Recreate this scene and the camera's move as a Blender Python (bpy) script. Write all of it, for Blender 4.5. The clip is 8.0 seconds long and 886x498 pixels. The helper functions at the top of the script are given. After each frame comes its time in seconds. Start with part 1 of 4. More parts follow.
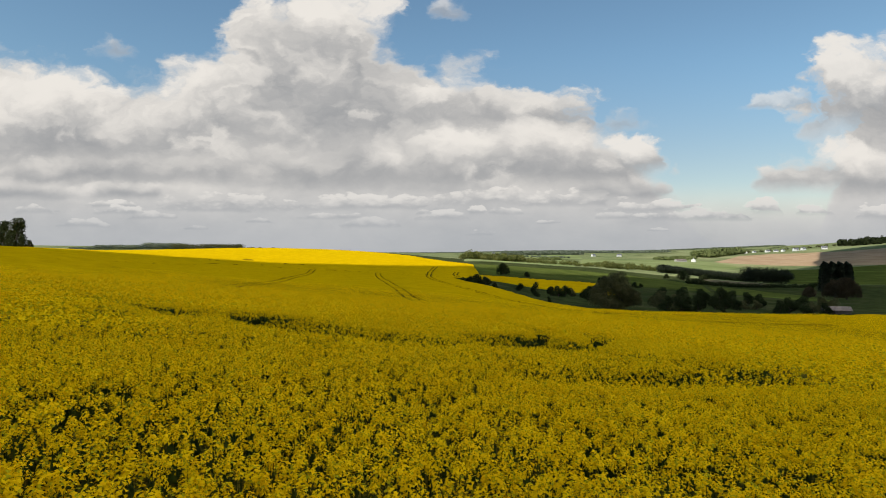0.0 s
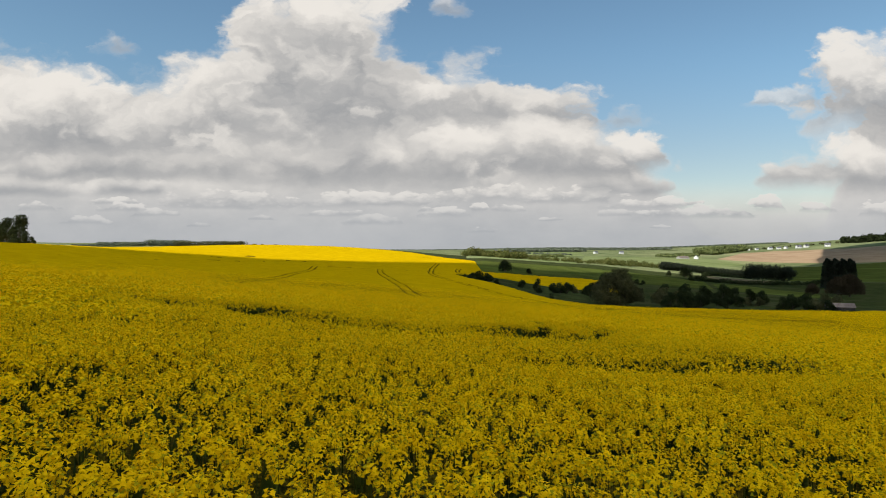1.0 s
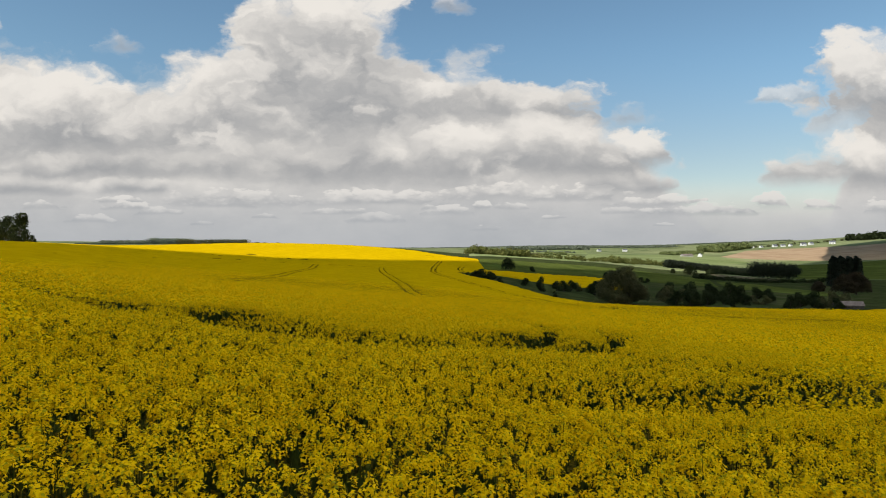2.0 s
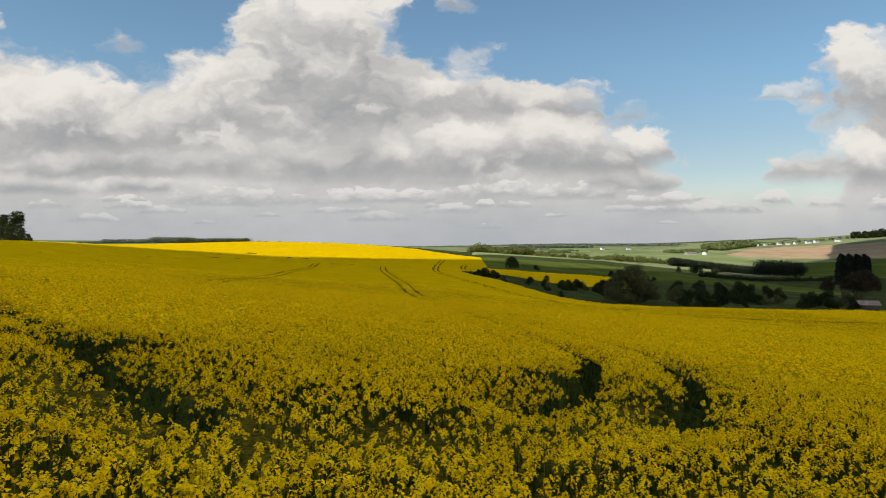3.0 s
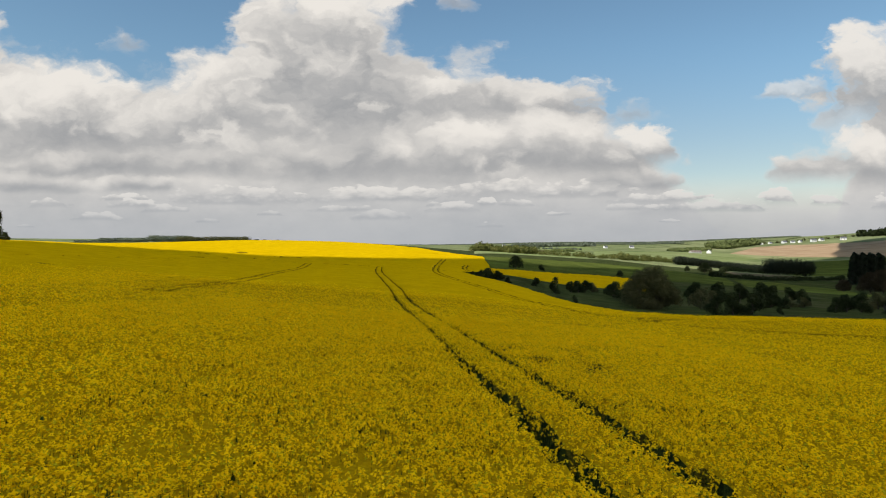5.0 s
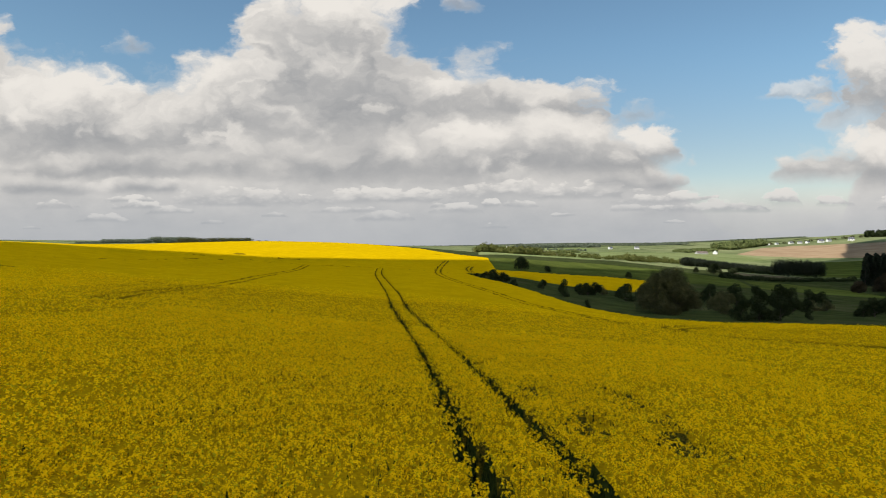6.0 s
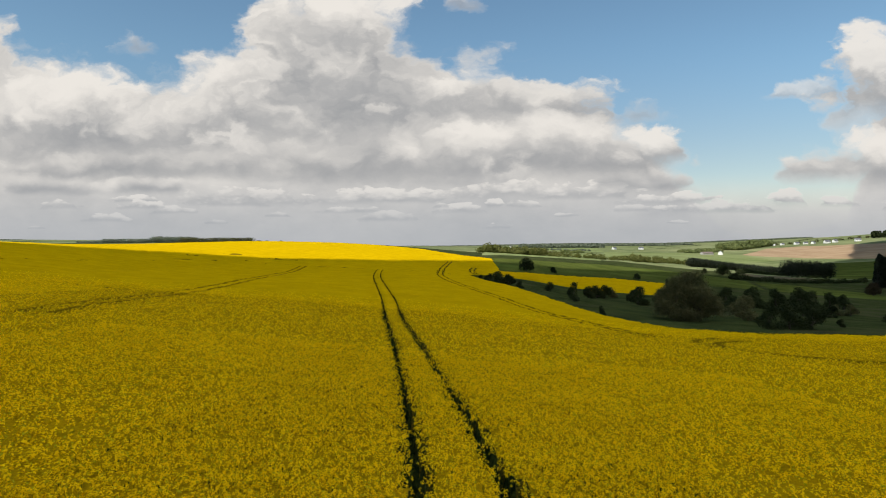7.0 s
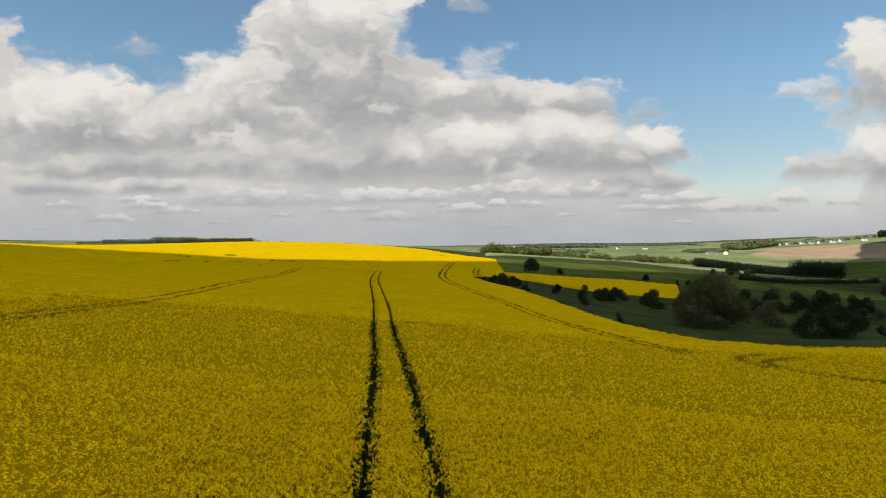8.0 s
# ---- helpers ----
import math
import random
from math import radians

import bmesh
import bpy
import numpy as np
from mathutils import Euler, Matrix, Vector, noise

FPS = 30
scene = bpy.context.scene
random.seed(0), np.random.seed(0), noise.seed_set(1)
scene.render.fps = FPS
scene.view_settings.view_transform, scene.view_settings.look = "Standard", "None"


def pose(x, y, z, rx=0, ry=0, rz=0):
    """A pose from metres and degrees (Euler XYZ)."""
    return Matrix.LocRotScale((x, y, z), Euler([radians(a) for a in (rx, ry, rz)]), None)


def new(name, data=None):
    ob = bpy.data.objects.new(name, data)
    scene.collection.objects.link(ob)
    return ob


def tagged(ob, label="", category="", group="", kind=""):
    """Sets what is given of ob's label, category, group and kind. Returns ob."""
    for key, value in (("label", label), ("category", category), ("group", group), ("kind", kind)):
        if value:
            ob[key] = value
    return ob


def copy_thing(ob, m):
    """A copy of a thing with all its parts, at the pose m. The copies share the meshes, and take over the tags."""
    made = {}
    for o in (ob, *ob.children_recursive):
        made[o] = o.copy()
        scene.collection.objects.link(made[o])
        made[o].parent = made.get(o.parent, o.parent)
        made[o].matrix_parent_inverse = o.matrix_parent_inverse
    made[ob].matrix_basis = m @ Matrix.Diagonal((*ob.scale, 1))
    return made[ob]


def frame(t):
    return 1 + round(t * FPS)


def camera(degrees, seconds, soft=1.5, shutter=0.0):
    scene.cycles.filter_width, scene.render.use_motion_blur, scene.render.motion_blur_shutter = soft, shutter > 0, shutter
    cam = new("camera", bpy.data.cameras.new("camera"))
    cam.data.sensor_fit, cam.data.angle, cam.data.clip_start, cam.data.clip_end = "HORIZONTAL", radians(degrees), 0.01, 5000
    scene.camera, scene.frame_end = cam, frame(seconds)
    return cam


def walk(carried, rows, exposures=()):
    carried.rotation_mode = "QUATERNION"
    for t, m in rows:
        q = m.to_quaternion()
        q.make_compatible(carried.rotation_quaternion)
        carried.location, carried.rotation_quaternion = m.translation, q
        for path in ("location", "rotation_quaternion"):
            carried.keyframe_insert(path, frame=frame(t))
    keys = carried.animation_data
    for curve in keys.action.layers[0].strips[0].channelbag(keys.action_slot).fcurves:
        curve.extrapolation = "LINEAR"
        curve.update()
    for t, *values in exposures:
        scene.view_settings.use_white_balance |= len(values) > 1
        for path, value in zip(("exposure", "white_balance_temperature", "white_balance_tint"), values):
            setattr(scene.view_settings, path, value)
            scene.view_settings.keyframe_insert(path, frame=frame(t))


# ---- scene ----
# ---------------------------------------------------------------- camera
cam = camera(75, 8.0, soft=1.0)
PATH = [
    (0.0, pose(0.000, 0.000, 1.850, 90.170, -0.130, -0.956)),
    (0.5, pose(0.045, 0.112, 1.646, 90.058, -0.154, -0.843)),
    (1.0, pose(0.082, 0.302, 1.629, 89.888, -0.142, -0.745)),
    (1.5, pose(0.222, 1.073, 1.607, 89.823, -0.097, -0.548)),
    (2.0, pose(0.422, 2.580, 1.546, 89.692, -0.068, -0.441)),
    (2.5, pose(0.557, 4.777, 1.497, 89.588, -0.036, -0.348)),
    (3.0, pose(0.602, 7.546, 1.496, 89.540, 0.021, -0.144)),
    (3.5, pose(0.661, 10.682, 1.561, 89.433, -0.005, -0.269)),
    (4.0, pose(0.807, 14.061, 1.674, 89.386, 0.034, -0.250)),
    (4.5, pose(1.023, 17.773, 1.725, 89.313, -0.005, -0.066)),
    (5.0, pose(1.271, 21.906, 1.621, 89.384, 0.045, 0.045)),
    (5.5, pose(1.499, 26.297, 1.456, 89.415, 0.055, 0.195)),
    (6.0, pose(1.651, 30.699, 1.394, 89.501, 0.104, 0.450)),
    (6.5, pose(1.742, 35.059, 1.461, 89.557, 0.105, 0.622)),
    (7.0, pose(1.837, 39.488, 1.573, 89.506, 0.041, 0.762)),
    (7.5, pose(1.971, 44.112, 1.649, 89.511, 0.112, 0.915)),
    (8.0, pose(2.106, 49.081, 1.612, 89.517, 0.115, 1.072)),
]
walk(cam, PATH)

# ---------------------------------------------------------------- sun and sky
SUN_ELEV, SUN_AZIM = radians(46), radians(222)   # azimuth clockwise from +y: behind and to the left
TO_SUN = Vector((math.sin(SUN_AZIM) * math.cos(SUN_ELEV), math.cos(SUN_AZIM) * math.cos(SUN_ELEV), math.sin(SUN_ELEV)))
sun_data = bpy.data.lights.new("sun", "SUN")
sun_data.energy, sun_data.angle, sun_data.color = 5.0, radians(0.8), (1.0, 0.96, 0.88)
sun = new("sun", sun_data)
sun.rotation_euler = TO_SUN.to_track_quat("Z", "Y").to_euler()
scene.view_settings.exposure = 0.0


class Nodes:
    """Small helper to write node trees as expressions."""

    def __init__(self, tree):
        self.tree = tree
        tree.nodes.clear()

    def add(self, kind, *links):
        node = self.tree.nodes.new(kind)
        return self.fill(node, *links)

    def fill(self, node, *links):
        for spot, value in links:
            socket = node.inputs[spot]
            if hasattr(value, "is_output"):
                self.tree.links.new(value, socket)
            else:
                socket.default_value = value
        return node

    def math(self, operation, a, b=0.0, c=0.0, clamp=False):
        node = self.add("ShaderNodeMath", (0, a), (1, b), (2, c))
        node.operation, node.use_clamp = operation, clamp
        return node.outputs[0]

    def smooth(self, value, low, high, to_low=0.0, to_high=1.0):
        node = self.add("ShaderNodeMapRange", (0, value), (1, low), (2, high), (3, to_low), (4, to_high))
        node.interpolation_type = "SMOOTHSTEP"
        return node.outputs[0]

    def noise(self, vector, scale, detail=4.0, rough=0.5, distortion=0.0):
        return self.add("ShaderNodeTexNoise", ("Vector", vector), ("Scale", scale), ("Detail", detail), ("Roughness", rough), ("Distortion", distortion)).outputs[0]

    def vec(self, x, y, z):
        return self.add("ShaderNodeCombineXYZ", (0, x), (1, y), (2, z)).outputs[0]

    def mix(self, factor, a, b):
        node = self.tree.nodes.new("ShaderNodeMix")
        node.data_type = "RGBA"
        return self.fill(node, (0, factor), (6, a), (7, b)).outputs[2]

    def link(self, a, b):
        self.tree.links.new(a, b)


def rgb(r, g, b):
    return (r, g, b, 1.0)


# heaps of cloud, low and far ones first: bearing, base, half width, height, brightness
LOW_CLOUDS = [(-0.36, 0.072, 0.13, 0.030, 0.62), (-0.12, 0.076, 0.16, 0.026, 0.70), (0.16, 0.084, 0.20, 0.030, 0.75), (0.46, 0.056, 0.12, 0.020, 1.0),
              (0.37, 0.072, 0.09, 0.022, 1.0), (0.578, 0.068, 0.038, 0.027, 1.15), (0.662, 0.068, 0.040, 0.017, 1.1), (0.78, 0.062, 0.06, 0.024, 0.95), (-0.54, 0.064, 0.05, 0.016, 1.05), (-0.02, 0.066, 0.02, 0.014, 1.15), (0.075, 0.066, 0.022, 0.014, 1.15)]
MIDDLE_CLOUDS = [(-0.72, 0.094, 0.09, 0.040, 0.92), (-0.54, 0.094, 0.11, 0.038, 1.12), (0.33, 0.100, 0.10, 0.050, 1.0), (0.71, 0.112, 0.18, 0.090, 1.05), (-0.56, 0.122, 0.24, 0.060, 0.88),
                 (-0.29, 0.125, 0.13, 0.070, 0.98), (-0.05, 0.122, 0.24, 0.105, 1.0), (0.21, 0.128, 0.22, 0.125, 1.0), (0.355, 0.150, 0.065, 0.070, 1.12)]
HIGH_CLOUDS = [(-0.61, 0.172, 0.34, 0.150, 1.0), (-0.22, 0.195, 0.25, 0.210, 1.02), (0.12, 0.225, 0.24, 0.090, 0.98), (0.345, 0.222, 0.095, 0.045, 0.88), (-0.20, 0.27, 0.16, 0.26, 1.08),
               (0.79, 0.222, 0.19, 0.20, 1.04), (0.60, 0.256, 0.11, 0.030, 0.90), (-0.545, 0.330, 0.055, 0.040, 0.80), (0.02, 0.405, 0.055, 0.035, 0.85), (-0.33, 0.325, 0.05, 0.03, 0.85)]


def build_sky():
    world = bpy.data.worlds.new("sky")
    scene.world = world
    world.use_nodes = True
    n = Nodes(world.node_tree)
    sky = n.add("ShaderNodeTexSky")
    sky.sky_type, sky.sun_disc, sky.sun_elevation, sky.sun_rotation = "NISHITA", False, SUN_ELEV, SUN_AZIM
    sky.air_density, sky.dust_density, sky.ozone_density = 1.0, 0.5, 1.0
    way = n.add("ShaderNodeTexCoord").outputs["Generated"]
    xyz = n.add("ShaderNodeSeparateXYZ", (0, way)).outputs
    depth = n.math("MAXIMUM", n.math("ABSOLUTE", xyz[1]), 0.12)
    u, v = n.math("DIVIDE", xyz[0], depth), n.math("DIVIDE", xyz[2], depth)
    # everything is smaller and flatter towards the horizon
    amount = n.smooth(v, 0.03, 0.28, 0.10, 1.0)

    def stirred(scale, seed):
        node = n.add("ShaderNodeTexNoise", ("Vector", n.vec(u, n.math("MULTIPLY", v, 1.5), seed)), ("Scale", scale), ("Detail", 5.0), ("Roughness", 0.55))
        parts = n.add("ShaderNodeSeparateColor", (0, node.outputs["Color"])).outputs
        return parts[0], parts[1]

    a_u, a_v = stirred(5.0, 3.0)
    b_u, b_v = stirred(19.0, 8.0)
    push_u = n.math("ADD", n.math("MULTIPLY_ADD", a_u, 0.17, -0.085), n.math("MULTIPLY_ADD", b_u, 0.085, -0.0425))
    push_v = n.math("ADD", n.math("MULTIPLY_ADD", a_v, 0.09, -0.045), n.math("MULTIPLY_ADD", b_v, 0.055, -0.0275))
    wu = n.math("MULTIPLY_ADD", push_u, amount, u)
    wv = n.math("MULTIPLY_ADD", push_v, amount, v)

    def puffs(scale, rise):
        """Soft rounded heads."""
        node = n.add("ShaderNodeTexVoronoi")
        node.voronoi_dimensions, node.feature = "2D", "SMOOTH_F1"
        n.fill(node, ("Vector", n.vec(wu, n.math("MULTIPLY", wv, rise), 0.0)), ("Scale", scale), ("Detail", 2.0), ("Roughness", 0.5), ("Smoothness", 0.7))
        return n.math("SUBTRACT", 0.45, node.outputs["Distance"])

    def wisps(scale, rise, seed):
        return n.math("SUBTRACT", n.noise(n.vec(wu, n.math("MULTIPLY", wv, rise), seed), scale, 6.0, 0.6), 0.5)

    rough = n.math("MULTIPLY_ADD", puffs(8.0, 1.5), 0.75, n.math("MULTIPLY", wisps(9.0, 1.6, 2.0), 1.15))
    rough_far = n.math("MULTIPLY_ADD", puffs(26.0, 2.2), 0.7, n.math("MULTIPLY", wisps(34.0, 2.4, 6.0), 1.2))
    # height of the cloud bank's top along the bearing
    reach = n.add("ShaderNodeMapRange", (0, wu), (1, -1.0), (2, 1.0)).outputs[0]
    ramp = n.add("ShaderNodeValToRGB", (0, reach))
    stops = [(0.0, 0.46), (0.115, 0.39), (0.155, 0.345), (0.222, 0.325), (0.29, 0.335), (0.315, 0.37), (0.335, 0.47), (0.428, 0.46), (0.475, 0.40),
             (0.50, 0.34), (0.555, 0.338), (0.60, 0.31), (0.643, 0.265), (0.675, 0.20), (0.70, 0.13), (0.735, 0.075), (0.77, 0.055), (0.84, 0.09), (0.872, 0.26), (0.90, 0.38), (1.0, 0.50)]
    while len(ramp.color_ramp.elements) < len(stops):
        ramp.color_ramp.elements.new(0.5)
    for element, (place, height) in zip(ramp.color_ramp.elements, stops):
        element.position, element.color = place, (height, height, height, 1)
    top = n.add("ShaderNodeSeparateColor", (0, ramp.outputs[0])).outputs[0]
    inside = n.math("ADD", n.math("SUBTRACT", top, wv), n.math("MULTIPLY", rough, n.math("MULTIPLY", amount, 0.11)))
    cover = n.smooth(inside, -0.012, 0.05)
    body = n.math("MULTIPLY_ADD", wisps(3.4, 2.2, 8.3), 0.9, 0.62)
    shade = n.math("ADD", body, n.smooth(inside, 0.0, 0.09, 0.18, 0.0))
    rng = random.Random(4)
    far_rows = []
    for k in range(20):
        base = 0.030 + 0.050 * (k / 19) + rng.uniform(-0.004, 0.004)
        wide = rng.uniform(0.5, 1.5) * (0.02 + 0.55 * base)
        far_rows.append((-0.72 + (k * 0.618 % 1.0) * 1.30, base, wide, wide * rng.uniform(0.20, 0.34), rng.uniform(0.6, 0.95)))
    for at, base, wide, tall, glow in far_rows + LOW_CLOUDS + MIDDLE_CLOUDS + HIGH_CLOUDS:
        small = base < 0.09
        thin = glow < 0.93 and base > 0.2
        lumps = rough_far if small else rough
        du = n.math("MULTIPLY_ADD", wu, 1 / wide, -at / wide)
        dv = n.math("MULTIPLY_ADD", wv, 1 / tall, -base / tall)
        up = n.math("MAXIMUM", dv, 0.0)
        form = n.math("MULTIPLY_ADD", du, du, n.math("MULTIPLY_ADD", up, up, -1.0))
        form = n.math("MULTIPLY_ADD", lumps, 1.3, n.math("MULTIPLY", form, -1.0))
        dense = n.math("MULTIPLY", n.smooth(form, -0.05, 0.75 if thin else 0.28 if small else 0.40), n.smooth(dv, -0.32, 0.15))
        tone = n.smooth(n.math("MULTIPLY_ADD", lumps, 0.6, dv), -0.15, 0.75, 0.36 if small else 0.18, (1.45 if small else 1.10) * glow)
        shade = n.math("MULTIPLY_ADD", n.math("SUBTRACT", tone, shade), n.math("MULTIPLY", dense, 0.85), shade)
        cover = n.math("MAXIMUM", cover, n.math("MULTIPLY", dense, 0.6 if thin else 0.97))
    cover = n.math("MAXIMUM", cover, n.smooth(v, 0.045, 0.125, 0.96, 0.0))
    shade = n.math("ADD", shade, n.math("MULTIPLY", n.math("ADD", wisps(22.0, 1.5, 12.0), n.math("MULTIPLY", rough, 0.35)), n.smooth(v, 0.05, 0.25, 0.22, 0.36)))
    shade = n.smooth(shade, -0.12, 1.06)
    cloud = n.mix(shade, rgb(0.285, 0.297, 0.315), rgb(0.84, 0.80, 0.745))
    haze = n.smooth(v, 0.0, 0.14, 0.70, 0.0)
    cloud = n.mix(haze, cloud, rgb(0.375, 0.405, 0.445))
    # thin vapour between the clouds: paler and less blue low down
    tint = n.mix(n.smooth(v, 0.10, 0.36), rgb(0.94, 0.90, 0.82), rgb(0.97, 1.14, 1.10))
    node = n.tree.nodes.new("ShaderNodeMix")
    node.data_type, node.blend_type = "RGBA", "MULTIPLY"
    blue = n.fill(node, (0, 1.0), (6, sky.outputs[0]), (7, tint)).outputs[2]
    sky_light = n.add("ShaderNodeBackground", ("Color", blue), ("Strength", 0.112)).outputs[0]
    cloud_light = n.add("ShaderNodeBackground", ("Color", cloud), ("Strength", 1.0)).outputs[0]
    whole = n.add("ShaderNodeMixShader", (0, cover), (1, sky_light), (2, cloud_light)).outputs[0]
    n.link(whole, n.add("ShaderNodeOutputWorld").inputs[0])


build_sky()


# ---------------------------------------------------------------- relief of the land
# ground heights by bearing (degrees from +y, about a pivot behind the start) and distance
PIVOT = (0.0, -60.0)
BEARINGS = np.array((-52, -38, -26, -14, -5, 1, 5, 9, 14, 20, 28, 38, 52), float)
NEAR_RINGS = (120, 160, 190, 220, 260, 310, 370)
NEAR_RELIEF = (
    (3.6, 2.2, 0.3, -2.4, -4.1, -5.2, -5.8, -6.4, -7.1, -7.6, -7.2, -6.9, -7.7),
    (4.1, 2.4, -0, -4.2, -6.2, -7.5, -8.7, -9.7, -10.2, -10.3, -9.5, -9, -10.3),
    (4.4, 2.5, 0.2, -4.8, -7, -8.6, -10.1, -11.3, -11.9, -12, -11.4, -10.6, -12.3),
    (4.7, 2.8, 0.4, -5.4, -7.5, -9.2, -10.9, -12.6, -13.8, -14.1, -13.9, -12.6, -14.5),
    (5.2, 3.2, 0.5, -6.2, -8.2, -9.9, -12, -14.3, -16.1, -17.1, -17.5, -15.9, -17.7),
    (5.8, 3.7, 0.6, -6.2, -8.7, -10.8, -13.5, -16.6, -18.4, -19.5, -20.7, -19.9, -21.7),
    (6.4, 3.8, 0.7, -4.5, -7.5, -10.3, -13.1, -16.1, -18.9, -20.9, -23.3, -24.1, -26.2),
)
FAR_RINGS = (460, 600, 800, 1150, 1800, 2800, 4900)
FAR_RELIEF = (
    (7.1, 3.4, 0, -0.8, -4, -7.3, -8.3, -12.2, -17.1, -21.9, -26.9, -29.4, -31.9),
    (7.6, 2.6, 0.5, 2.9, -0.3, -5.2, -7.8, -10.9, -15.9, -22.6, -32.5, -35, -37.7),
    (7.7, 1.7, 2, 2.5, -3.2, -8.3, -11.6, -13.6, -17.6, -26.0, -35.0, -37.0, -40.4),
    (7.2, 1, 2.1, 0.2, -6.3, -10.6, -12.5, -14.2, -19.8, -32.7, -48, -39.1, -35.4),
    (7.9, 3.1, 2.9, -0.8, -7.3, -11.7, -14.5, -17.3, -21.4, -25, -32, -14.6, -10.7),
    (17.1, 11.5, 9.6, 0.9, -7.8, -10.7, -11.6, -13.3, -16.8, -17.5, -0.9, 46.5, 27.2),
    (48.8, 36.1, 22, -6, -22, -19, -11, -3, 0, 3, 30, 60, 60),
)
RINGS = np.log(np.array(NEAR_RINGS + FAR_RINGS, float))
RELIEF = np.array(NEAR_RELIEF + FAR_RELIEF, float)
CROP = 1.2   # height of the rape


def smoothstep(low, high, value):
    q = np.clip((value - low) / (high - low), 0, 1)
    return q * q * (3 - 2 * q)


def spans(axis, value):
    i = np.clip(np.searchsorted(axis, value) - 1, 0, len(axis) - 2)
    before, after = np.maximum(i - 1, 0), np.minimum(i + 2, len(axis) - 1)
    h1 = axis[i + 1] - axis[i]
    h0, h2 = np.where(before < i, axis[i] - axis[before], h1), np.where(after > i + 1, axis[after] - axis[i + 1], h1)
    return before, i, i + 1, after, h0, h1, h2, np.clip((value - axis[i]) / h1, 0, 1)


def glide(p0, p1, p2, p3, h0, h1, h2, t):
    m1 = ((p1 - p0) / h0 * h1 + (p2 - p1) / h1 * h0) / (h0 + h1)
    m2 = ((p2 - p1) / h1 * h2 + (p3 - p2) / h2 * h1) / (h1 + h2)
    return (2 * t**3 - 3 * t**2 + 1) * p1 + (t**3 - 2 * t**2 + t) * m1 * h1 + (3 * t**2 - 2 * t**3) * p2 + (t**3 - t**2) * m2 * h1


def ground_z(x, y):
    """Height of the soil, for numbers or arrays."""
    x, y = np.asarray(x, float), np.asarray(y, float)
    bearing = np.degrees(np.arctan2(x - PIVOT[0], np.maximum(y - PIVOT[1], 1.0)))
    ring = np.log(np.maximum(np.hypot(x - PIVOT[0], y - PIVOT[1]), 60.0))
    r0, r1, r2, r3, *rest = spans(RINGS, ring)
    c0, c1, c2, c3, *across = spans(BEARINGS, bearing)
    rows = [glide(RELIEF[r, c0], RELIEF[r, c1], RELIEF[r, c2], RELIEF[r, c3], *across) for r in (r0, r1, r2, r3)]
    slope = -0.3 - 0.08 * x - 0.0785 * y
    k = smoothstep(75, 120, np.hypot(x, np.maximum(y, 0.0)))
    return slope * (1 - k) + glide(*rows, *rest) * k


def lies_in(polygon, x, y):
    """Which of the points lie inside a closed outline."""
    x, y = np.asarray(x, float), np.asarray(y, float)
    inside = np.zeros(x.shape, bool)
    for (ax, ay), (bx, by) in zip(polygon, polygon[1:] + polygon[:1]):
        crosses = (ay > y) != (by > y)
        with np.errstate(divide="ignore", invalid="ignore"):
            inside ^= crosses & (x < (bx - ax) * (y - ay) / (by - ay) + ax)
    return inside


def resample(points, step):
    """A smooth line through the given points, at even steps."""
    p = np.array(points, float)
    along = np.r_[0, np.cumsum(np.hypot(*np.diff(p, axis=0).T))]
    t = np.linspace(0, along[-1], max(2, int(along[-1] / step)))
    out = []
    for c in range(2):
        i0, i1, i2, i3, *rest = spans(along, t)
        out.append(glide(p[i0, c], p[i1, c], p[i2, c], p[i3, c], *rest))
    return np.stack(out, 1)


def away(line, x, y):
    """Distance of points from a dense line of points."""
    best = np.full(np.shape(x), 1e9)
    for px, py in line:
        np.minimum(best, (x - px) ** 2 + (y - py) ** 2, out=best)
    return np.sqrt(best)


def fbm(x, y, scale, seed=0, octaves=3):
    """Soft value noise on arrays, about -1 to 1."""
    total, size, weight = np.zeros(np.shape(x)), scale, 1.0
    for o in range(octaves):
        fx, fy = np.asarray(x) / size + 31.7 * o + seed, np.asarray(y) / size - 17.3 * o + 2.3 * seed
        ix, iy = np.floor(fx), np.floor(fy)
        tx, ty = fx - ix, fy - iy
        tx, ty = tx * tx * (3 - 2 * tx), ty * ty * (3 - 2 * ty)
        def lattice(a, b):
            h = np.sin(a * 127.1 + b * 311.7 + seed * 7.77) * 43758.5453
            return 2 * (h - np.floor(h)) - 1
        total += weight * ((lattice(ix, iy) * (1 - tx) + lattice(ix + 1, iy) * tx) * (1 - ty) + (lattice(ix, iy + 1) * (1 - tx) + lattice(ix + 1, iy + 1) * tx) * ty)
        size, weight = size * 0.5, weight * 0.5
    return total


